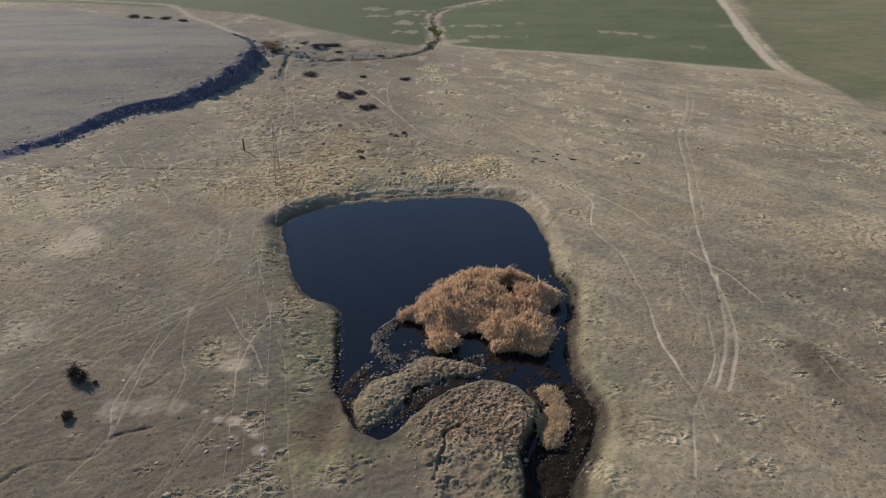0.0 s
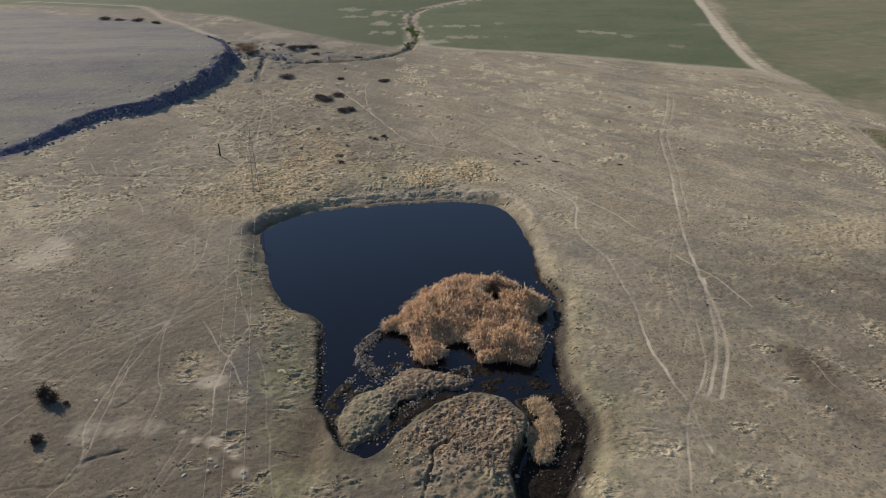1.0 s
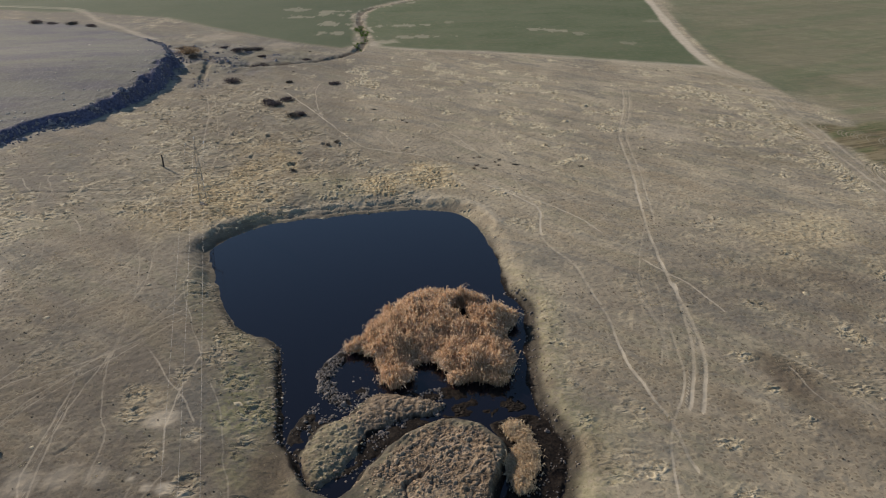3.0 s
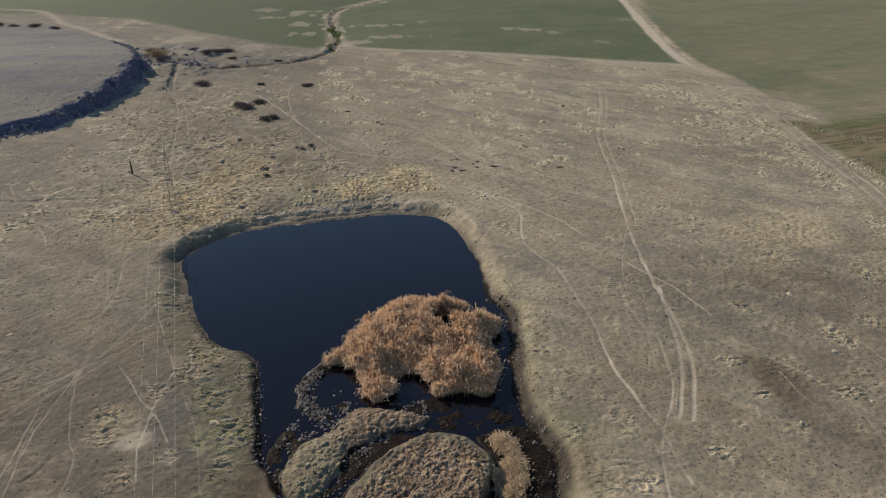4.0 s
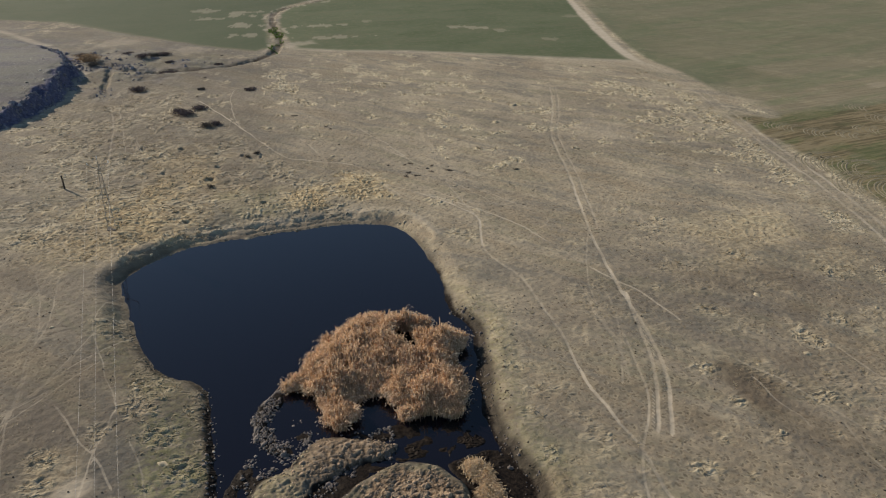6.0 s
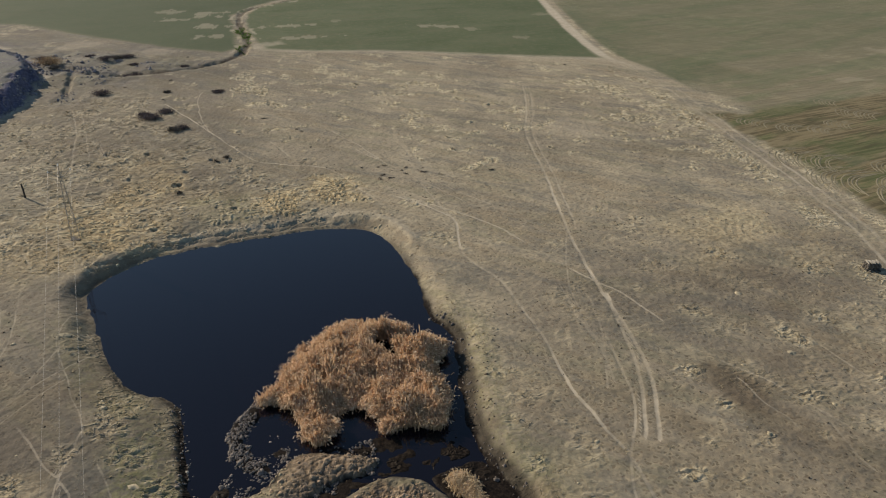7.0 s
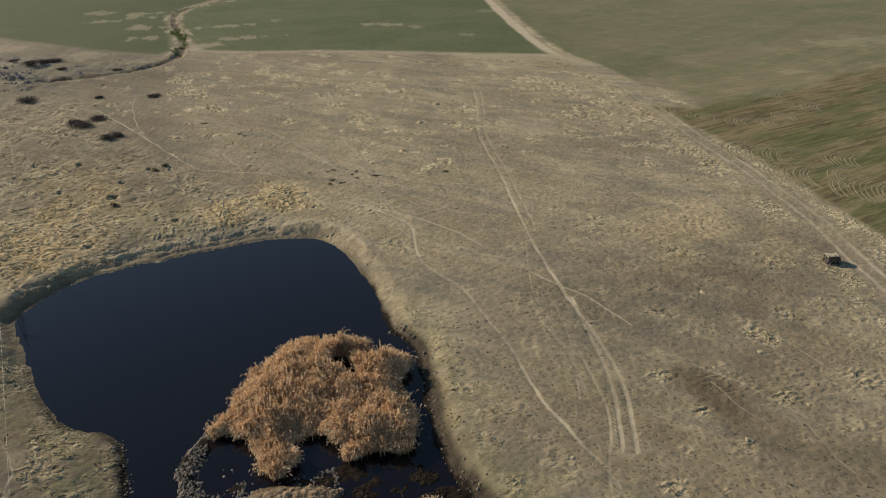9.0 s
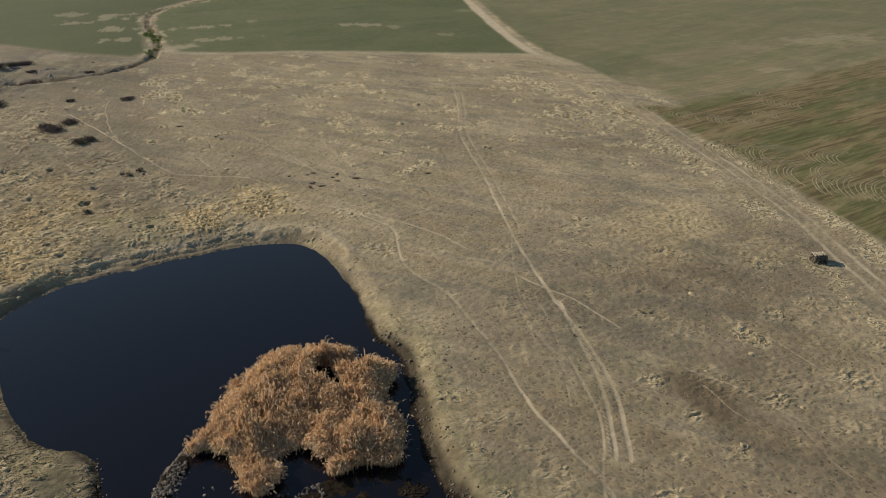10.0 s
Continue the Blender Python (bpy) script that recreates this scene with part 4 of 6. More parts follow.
def water_material():
    m, nt, bsdf = material("pond_water")
    geo = nt.nodes.new("ShaderNodeNewGeometry").outputs["Position"]
    bsdf.inputs["Base Color"].default_value = (0.0052, 0.0043, 0.0074, 1)
    bsdf.inputs["Roughness"].default_value = 0.06
    bsdf.inputs["IOR"].default_value = 1.33
    bsdf.inputs["Specular IOR Level"].default_value = 0.6
    bump_node(nt, bsdf, noise_node(nt, geo, 2.2, 3), 0.05, 0.03)
    return m


M_GROUND, M_WATER = ground_material(), water_material()
M_TUFT = leafy("dry_grass", (0.47, 0.40, 0.275), (0.38, 0.32, 0.205), (0.25, 0.21, 0.14))
M_STRAW = leafy("straw_grass", (0.52, 0.43, 0.285), (0.45, 0.37, 0.238), (0.34, 0.272, 0.168))
M_PEAT = plain("peat_clod", (0.29, 0.215, 0.145), (0.20, 0.146, 0.098), 0.95, 1.2, island=0.8, dark=(1.5, 1.45, 1.4))
M_TURF = plain("poached_turf", (0.41, 0.342, 0.22), (0.33, 0.272, 0.172), 1.0, 1.6, island=0.6, dark=(0.55, 0.53, 0.5))
M_MOUND = plain("matted_grass", (0.45, 0.385, 0.265), (0.36, 0.305, 0.205), 1.0, 2.2, island=0.5, dark=(0.68, 0.66, 0.6))
M_STRAW_MOUND = plain("matted_straw", (0.44, 0.34, 0.19), (0.33, 0.255, 0.14), 1.0, 2.2, island=0.5, dark=(0.7, 0.66, 0.58))
M_BROWN_CLOD = plain("brown_clod", (0.16, 0.12, 0.08), (0.10, 0.075, 0.052), 1.0, 2.0, island=0.6)
M_CLOD = plain("dark_clod", (0.085, 0.068, 0.05), (0.13, 0.105, 0.075), 1.0, 2.0, island=0.6)
M_BANK = plain("bank_earth", (0.38, 0.325, 0.23), (0.28, 0.235, 0.165), 0.95, 1.6, island=0.8, dark=(0.7, 0.7, 0.7))
M_MUDSTONE = plain("mud_stone", (0.15, 0.125, 0.105), (0.075, 0.062, 0.052), 0.8, 2.0, island=0.9, dark=(1.6, 1.6, 1.6))
M_REED = leafy("dry_reed", (0.74, 0.54, 0.365), (0.65, 0.46, 0.30), (0.47, 0.32, 0.20))
M_PLUME = leafy("reed_plume", (0.97, 0.81, 0.62), (0.92, 0.72, 0.52), (0.72, 0.52, 0.35))
M_REED_PALE = leafy("pale_reed", (0.78, 0.63, 0.44), (0.68, 0.545, 0.37), (0.50, 0.385, 0.25))
M_SHRUB = plain("dark_shrub", (0.115, 0.093, 0.075), (0.15, 0.125, 0.095), 0.95, 2.0, island=0.8, dark=(0.5, 0.5, 0.5))
M_SHRUB_GREY = leafy("grey_thorn", (0.13, 0.108, 0.112), (0.10, 0.083, 0.086), (0.05, 0.041, 0.044), 2.0, 0.25)
M_STAND_IN_BROWN = plain("brown_stand_in", (0.075, 0.047, 0.036), (0.10, 0.065, 0.05), 0.95, 2.0, island=0.8, dark=(0.5, 0.5, 0.5))
M_SHRUB_RED = leafy("russet_shrub", (0.30, 0.225, 0.15), (0.23, 0.17, 0.11), (0.15, 0.11, 0.075), 2.0, 0.4)
M_BARK = plain("weathered_wood", (0.075, 0.062, 0.05), (0.05, 0.042, 0.034), 0.9, 5.0)
M_STEEL = plain("galvanised_steel", (0.40, 0.36, 0.31), (0.32, 0.285, 0.24), 0.65, 4.0, metal=0.2)
M_WIRE = plain("aluminium_wire", (0.44, 0.41, 0.36), (0.38, 0.35, 0.31), 0.6, 4.0, metal=0.2)
M_PORCELAIN = plain("white_porcelain", (0.75, 0.74, 0.70), (0.66, 0.65, 0.61), 0.25, 4.0)
M_STONE = plain("pale_limestone", (0.45, 0.41, 0.34), (0.33, 0.295, 0.24), 0.9, 1.5)
M_SLAB = plain("weathered_slab", (0.36, 0.325, 0.27), (0.25, 0.225, 0.185), 0.9, 3.0)
M_STONE_DARK = plain("dark_stone", (0.12, 0.105, 0.09), (0.08, 0.07, 0.06), 0.9, 1.5)
M_CREEK_GREEN = leafy("fresh_green", (0.13, 0.22, 0.045), (0.10, 0.17, 0.04), (0.07, 0.11, 0.03))
M_RUBBLE = plain("scarp_stone", (0.135, 0.132, 0.15), (0.085, 0.084, 0.10), 0.95, 1.2, island=0.8, dark=(2.2, 2.1, 1.95))
M_RIDGE = plain("furrow_earth", (0.25, 0.212, 0.134), (0.18, 0.156, 0.094), 1.0, 0.5)


# ---------------------------------------------------------------- mesh helpers
def raw_mesh(name, co, faces, mat, smooth_shade=False):
    """An object from arrays: co (n, 3), faces (m, 3 or 4)."""
    me = bpy.data.meshes.new(name)
    co, faces = np.asarray(co, np.float32), np.asarray(faces, np.int32)
    k = faces.shape[1]
    me.vertices.add(len(co))
    me.vertices.foreach_set("co", co.ravel())
    me.loops.add(faces.size)
    me.loops.foreach_set("vertex_index", faces.ravel())
    me.polygons.add(len(faces))
    me.polygons.foreach_set("loop_start", np.arange(0, faces.size, k, dtype=np.int32))
    me.polygons.foreach_set("use_smooth", np.full(len(faces), smooth_shade))
    me.update(calc_edges=True)
    me.materials.append(mat)
    return new(name, me)


def part(name, bm, mat, parent=None, label=""):
    me = bpy.data.meshes.new(name)
    bm.to_mesh(me)
    bm.free()
    me.materials.append(mat)
    ob = new(name, me)
    ob.parent = parent
    return tagged(ob, label)


def bar(bm, a, b, r, sides=6, r2=None):
    """A rod from a to b."""
    a, b = Vector(a), Vector(b)
    turn = (b - a).to_track_quat("Z", "Y").to_matrix().to_4x4()
    bmesh.ops.create_cone(bm, cap_ends=True, segments=sides, radius1=r, radius2=r if r2 is None else r2, depth=(b - a).length,
                          matrix=Matrix.Translation((a + b) / 2) @ turn)


def ground_at(x, y):
    return float(land(np.array([float(x)]), np.array([float(y)]))[0])


def empty(name, place, label, category, group=""):
    ob = new(name)
    ob.location = place
    return tagged(ob, label, category, group)


# ---------------------------------------------------------------- the ground, one sheet to the horizon
def axis(lo, hi, s, growth_lo, growth_hi, reach_lo, reach_hi, fine):
    mid = list(np.r_[np.arange(lo, fine[0], s), np.arange(fine[0], fine[1], s / 2), np.arange(fine[1], hi, s)])
    down, v, w = [], lo, s
    while v > -reach_lo:
        w *= growth_lo
        v -= w
        down.append(v)
    up, v, w = [], mid[-1], s
    while v < reach_hi:
        w *= growth_hi
        v += w
        up.append(v)
    return np.array(down[::-1] + mid + up)


def build_ground():
    gx = axis(-46, 62, 0.21, 1.019, 1.019, 3000, 3000, (-9, 12))
    gy = axis(36, 112, 0.21, 1.09, 1.0115, 2500, 3200, (40, 59))
    X, Y = np.meshgrid(gx, gy)
    x, y = X.ravel(), Y.ravel()
    z = land(x, y)
    nx, ny = len(gx), len(gy)
    i = (np.arange(ny - 1)[:, None] * nx + np.arange(nx - 1)[None, :]).ravel()
    ob = raw_mesh("ground", np.stack([x, y, z], 1), np.stack([i, i + 1, i + nx + 1, i + nx], 1), M_GROUND, True)
    # what covers it
    n = len(x)
    trail_side, plainness, trail_half = trail_field(x, y)
    tus = tussock(x, y)
    rd = line_distance(x, y, ROAD)
    ruts = np.maximum(0.3 * step(np.abs(rd - 0.85), 0.5, 0.1), 0.25 * step(rd, 2.2, 0.8)) * (0.35 + 1.3 * fbm(x, y, 12, 3, 74))
    past = step(y, 165, 182)
    road = np.maximum(ruts * (0.85 * (1 - past)), past * step(rd + fbm(x, y, 9, 2, 75), 1.7, 0.9))
    dusty_and_lit = np.clip(road, 0, 1)
    verge = step(np.abs(rd - 3.6 - 2 * fbm(x, y, 25, 2, 76)), 3.0, 1.2) * (x < 78) * step(y, 172, 150) * step(fbm(x, y, 5, 3, 72), -0.12, 0.1)
    tus = np.maximum(tus, verge) * step(rd, 1.6, 2.6)
    dusty_and_lit = np.maximum(dusty_and_lit, blobs(x, y, PALE, 81))
    crk = line_distance(x, y, CREEK)
    torn = crk + fbm(x, y, 6, 3, 77) * 5
    upper = step(y, 196, 208) * step(x, -28, -16)
    dusty_and_lit = np.maximum(dusty_and_lit, 0.5 * step(np.abs(torn - 2.0), 1.0, 0.3) * upper * step(fbm(x, y, 5, 3, 69), -0.03, 0.1))
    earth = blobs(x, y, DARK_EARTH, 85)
    earth = np.maximum(earth, 0.9 * step(crk + fbm(x, y, 3, 2, 68) * 2.2, 1.0, 0.25) * step(x, -48, -36))
    dusty_and_lit = dusty_and_lit * (1 - step(crk, 2.0, 1.1) * (x < 15))
    # bleached, torn marks in the green land, a shadow painted along one edge
    for px, py, rx, ry, s in ((52, 227.6, 6.0, 2.4, 0.6), (43.9, 233.0, 1.8, 1.8, 0.5), (60.8, 221.3, 1.5, 2.4, 0.45), (24.6, 243.5, 1.6, 1.6, 0.35), (9.5, 219.8, 8, 1.6, 0.6), (10, 239.0, 8.5, 1.8, 0.6),
                           (-12.8, 266.0, 5.5, 4.5, 0.6), (-12.5, 243.2, 4, 3.2, 0.65), (-10.7, 227.6, 3.2, 2.6, 0.6), (-25.0, 274.0, 3.5, 3, 0.5), (-21.8, 259.2, 4, 2.6, 0.55), (70, 205, 2, 1.5, 0.35), (90, 240, 3, 2, 0.3),
                           (120.0, 143.3, 5, 1.6, 0.35), (163.0, 165.0, 12, 5, 0.35)):
        e = np.hypot((x - px) / rx, (y - py) / ry) + fbm(x * 1.5, y, 4.5, 4, 79) * 4.2
        dusty_and_lit = np.maximum(dusty_and_lit, 0.56 * s * step(e, 1.0, 0.75))
        low = np.hypot((x - px - 0.25 * rx) / rx, (y - py + 0.35 * ry) / ry) + fbm(x * 1.5, y, 4.5, 4, 79) * 4.2
        earth = np.maximum(earth, 0.7 * step(low, 1.0, 0.85) * step(e, 0.85, 1.0))
    dusty_and_lit = np.maximum(dusty_and_lit, 0.45 * step(line_distance(x, y, FIELD_TRACK) + fbm(x, y, 8, 2, 67) * 1.5, 1.5, 0.5))
    rim = line_distance(x, y, GREEN_EAST, True)
    dusty_and_lit = np.maximum(dusty_and_lit, 0.4 * step(rim + fbm(x, y, 8, 2, 78), 2.2, 0.6) * (y < 215))
    rough = blobs(x, y, ROUGH, 82)
    tus = np.maximum(tus, rough * step(fbm(x, y, 4, 3, 94), -0.1, 0.15))
    earth = np.maximum(earth, 0.6 * rough * step(fbm(x, y, 5, 3, 96), 0.0, 0.16))
    straw = blobs(x, y, STRAW, 83)
    green = blobs(x, y, GREENISH, 87)
    crop = np.maximum(step(signed(x, y, GREEN_EAST) + fbm(x, y, 7, 2, 88) * 2, 0.8, -0.8), step(signed(x, y, GREEN_WEST) + fbm(x, y, 9, 2, 89) * 4, 1.2, -1.2))
    crop = np.maximum(crop, step(rd, 3, 9) * (x > 70) * step(y, 120, 190) * (signed(x, y, GREEN_EAST) > 0) * step(x - (80 + 0.2 * (y - 175)), 0, 3) * 0.75)
    crop = np.maximum(crop, 0.85 * step(rd, 2.6, 4.5) * step(rd + fbm(x, x * 0.3 + y, 14, 4, 93) * 60, 26, 10) * (x > 82) * step(y, 138, 156) * step(y, 300, 230))
    plough = step(signed(x, y, PLOUGH) + fbm(x, y, 6, 3, 90) * 5, 1.2, -1.2)
    plough = np.maximum(plough, 0.85 * (x > 76) * step(rd + fbm(x, y, 12, 3, 92) * 12, 3.5, 12) * step(x - (84 + 0.2 * (y - 175)), 0, 5) * (y < 420) * (y > 20))
    for strip in STRIPS:
        crop = np.maximum(crop, 0.7 * step(signed(x, y, strip) + fbm(x, x * 0.4 + y * 1.6, 5, 3, 100) * 5, 1.0, -1.5))
    plough = plough * (1 - 0.6 * crop * (x > 84))
    grey = step(signed(x, y, PLATEAU), 3, -3) * (x < -25) * (0.85 + 0.3 * fbm(x, y, 30, 2, 91))
    grey = np.maximum(grey, 0.75 * rough)
    sd = signed(x, y, BASIN) + fbm(x, y, 1.4, 2, 21) * 0.7
    mud = step(sd, 0.7, 0.0) * (1 - 0.75 * step(y, 84, 92)) * (1 - 0.55 * step(x, -8, -12) * step(y, 60, 68)) + 0.4 * step(sd, 2.2, 0.5) * step(y, 90, 58)
    mud = np.maximum(mud, 0.4 * step(sd, 1.3, 0.2) * step(y, 97, 92))
    mud = np.maximum(mud, 0.85 * step(sd, 1.7, 0.8) * (x > 8.5) * step(y, 80, 73))
    mud = np.maximum(mud, (0.75 - 0.45 * step(y, 197, 205)) * step(crk + fbm(x, y, 3, 2, 68) * 1.6, 1.0, 0.3) * (x < 15) * step(x, -48, -36))
    # pale bare earth along the far bank, also lightening its shaded slope
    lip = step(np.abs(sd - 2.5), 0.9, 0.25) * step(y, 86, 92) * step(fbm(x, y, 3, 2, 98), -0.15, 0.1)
    dusty_and_lit = np.maximum(dusty_and_lit, np.maximum(0.4 * lip, 0.1 * step(np.abs(sd - 2.2), 2.0, 1.2) * step(y, 86, 93)))
    # dark earth on the far bank's face, standing in for its shade too
    earth = np.maximum(earth, (0.1 + 0.4 * step(fbm(x, y, 3, 3, 99), -0.02, 0.16) + 0.5 * step(x, -10, -17)) * step(np.abs(sd - 0.9), 1.1, 0.6) * step(y, 86, 92))
    hum = signed(x, y, HUMMOCK) - 0.3 + fbm(x, y, 1.2, 3, 95) * 1.4
    mud *= 1 - 0.95 * step(-hum, -0.1, 0.5)
    isl = step(-signed(x, y, ISLAND) + fbm(x, y, 3.0, 3, 97) * 5, -0.4, 1.6)
    south = step(0.5 * x + y + fbm(x, y, 3, 2, 108) * 4, 47.5, 44.5)
    peat = np.maximum(isl * (0.95 - 0.75 * south), step(-hum, -0.3, 0.5) * (0.8 - 0.6 * step(x, -1.5, -4.5)))
    tus = np.maximum(tus, np.maximum(isl * (1 - south), 0.45 * step(-hum, -0.3, 0.5)))
    green = np.maximum(green, 0.4 * step(np.abs(sd - 2.2), 2.2, 0.6) * step(y, 84, 74))
    green = np.maximum(green, 0.5 * step(-hum, -0.1, 0.6) * step(x, -2.5, -4.5))
    one = np.ones(n)
    tus = tus * (1 - np.clip(grey, 0, 1) * (x < -45))
    dry = dryness(x, y)
    # where the scarp face is painted dark for its shade
    cliff_shade = np.zeros(n)
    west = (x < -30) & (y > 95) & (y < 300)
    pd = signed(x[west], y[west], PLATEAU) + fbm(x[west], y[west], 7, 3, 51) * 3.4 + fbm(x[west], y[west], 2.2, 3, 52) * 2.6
    cliff_shade[west] = step(np.abs(pd + 1.9), 1.9, 0.9) * step(y[west], 100, 112) * step(y[west], 228, 205)
    scree = np.zeros(n)
    scree[west] = step(np.abs(pd - 0.6), 1.2, 0.2) * step(y[west], 118, 130) * step(y[west], 228, 205) * (0.5 + fbm(x[west], y[west], 3, 2, 55))
    dusty_and_lit = np.maximum(dusty_and_lit, 0.7 * scree)
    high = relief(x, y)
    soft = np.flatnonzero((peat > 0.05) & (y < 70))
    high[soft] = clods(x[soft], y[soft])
    for name, cols in (("trail", (0.5 + 0.5 * trail_side / REACH, plainness, trail_half)), ("bare", (cliff_shade, dry, tus)), ("worn", (np.clip(dusty_and_lit, 0, 1), np.clip(earth * 0.8, 0, 1), straw)), ("lush", (green, crop, plough)), ("bumpy", (high, step(x, 22, 8) * step(y, 94, 102), np.maximum(step(signed(x, y, GREEN_WEST), 2, -2), step(signed(x, y, PLOUGH) + fbm(x, y, 6, 3, 90) * 4, 1.0, -1.0)))), ("third", (np.clip(grey, 0, 1), np.clip(mud, 0, 1), peat))):
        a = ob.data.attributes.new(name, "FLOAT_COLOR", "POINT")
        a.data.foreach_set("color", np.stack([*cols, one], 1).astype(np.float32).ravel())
    return tagged(ob, "dry tussocky pasture with trodden paths, sown fields and a scarp", "ground", kind="structure")


build_ground()

water = raw_mesh("water", [(-26, 34, WATER), (17, 34, WATER), (17, 103, WATER), (-26, 103, WATER)], [(0, 1, 2, 3)], M_WATER)
tagged(water, "still dark blue water of the pond", "water", kind="structure")


# ---------------------------------------------------------------- loose cover of grass, clods and stones
rng = np.random.default_rng(7)


def spread(n, x0, x1, y0, y1):
    return rng.uniform(x0, x1, n), rng.uniform(y0, y1, n)


def lumps(name, x, y, size, height, mat, sides=6, sink=0.06, label="", category="", squash=0.45, soft=False):
    """Many small uneven tufts or stones in one mesh: a ragged ring and an off-centre crown."""
    n = len(x)
    z = land(x, y) - sink
    ang = np.arange(sides) / sides * 2 * np.pi + rng.uniform(0, 6.3, (n, 1))
    r1 = size[:, None] * rng.uniform(0.55, 1.45, (n, sides))
    r2 = size[:, None] * squash * rng.uniform(0.6, 1.4, (n, sides))
    co = np.empty((n, 2 * sides + 1, 3))
    co[:, :sides, 0], co[:, :sides, 1], co[:, :sides, 2] = x[:, None] + r1 * np.cos(ang), y[:, None] + r1 * np.sin(ang), z[:, None]
    a2 = ang + 0.3
    lean = rng.normal(0, 0.25, (n, 2)) * size[:, None]
    co[:, sides:-1, 0] = x[:, None] + lean[:, :1] + r2 * np.cos(a2)
    co[:, sides:-1, 1] = y[:, None] + lean[:, 1:] + r2 * np.sin(a2)
    co[:, sides:-1, 2] = z[:, None] + sink + height[:, None] * rng.uniform(0.55, 1.0, (n, sides))
    co[:, -1, 0], co[:, -1, 1], co[:, -1, 2] = x + lean[:, 0] * 1.2, y + lean[:, 1] * 1.2, z + sink + height * 1.05
    tri = []
    for i in range(sides):
        j = (i + 1) % sides
        tri += [(i, j, sides + j), (i, sides + j, sides + i), (sides + i, sides + j, 2 * sides)]
    f = (np.arange(n)[:, None, None] * (2 * sides + 1) + np.array(tri)[None]).reshape(-1, 3)
    return tagged(raw_mesh(name, co.reshape(-1, 3), f, mat, soft), label, category, kind="stuff")


def tufts(name, x, y, size, height, mat, label, blades=7, category="grass"):
    """Many grass tufts in one mesh, each a spray of bent blades."""
    n = len(x)
    z = land(x, y) - 0.03
    a = np.arange(blades) / blades * 2 * np.pi + rng.uniform(0, 6.3, (n, 1)) + rng.normal(0, 0.3, (n, blades))
    reach = size[:, None] * rng.uniform(0.45, 1.25, (n, blades))
    wide = size[:, None] * rng.uniform(0.10, 0.26, (n, blades))
    up = height[:, None] * rng.uniform(0.4, 1.1, (n, blades))
    cx, sx = np.cos(a), np.sin(a)
    root = size[:, None] * 0.18
    co = np.empty((n, blades, 3, 3))
    for i, sgn in ((0, -1), (1, 1)):
        co[:, :, i, 0] = x[:, None] + cx * root - sx * wide * sgn
        co[:, :, i, 1] = y[:, None] + sx * root + cx * wide * sgn
        co[:, :, i, 2] = z[:, None] + up * rng.uniform(0.0, 0.35, (n, blades))
    co[:, :, 2, 0], co[:, :, 2, 1], co[:, :, 2, 2] = x[:, None] + cx * reach, y[:, None] + sx * reach, z[:, None] + 0.03 + up
    return tagged(raw_mesh(name, co.reshape(-1, 3), np.arange(n * blades * 3).reshape(-1, 3), mat), label, category, kind="stuff")


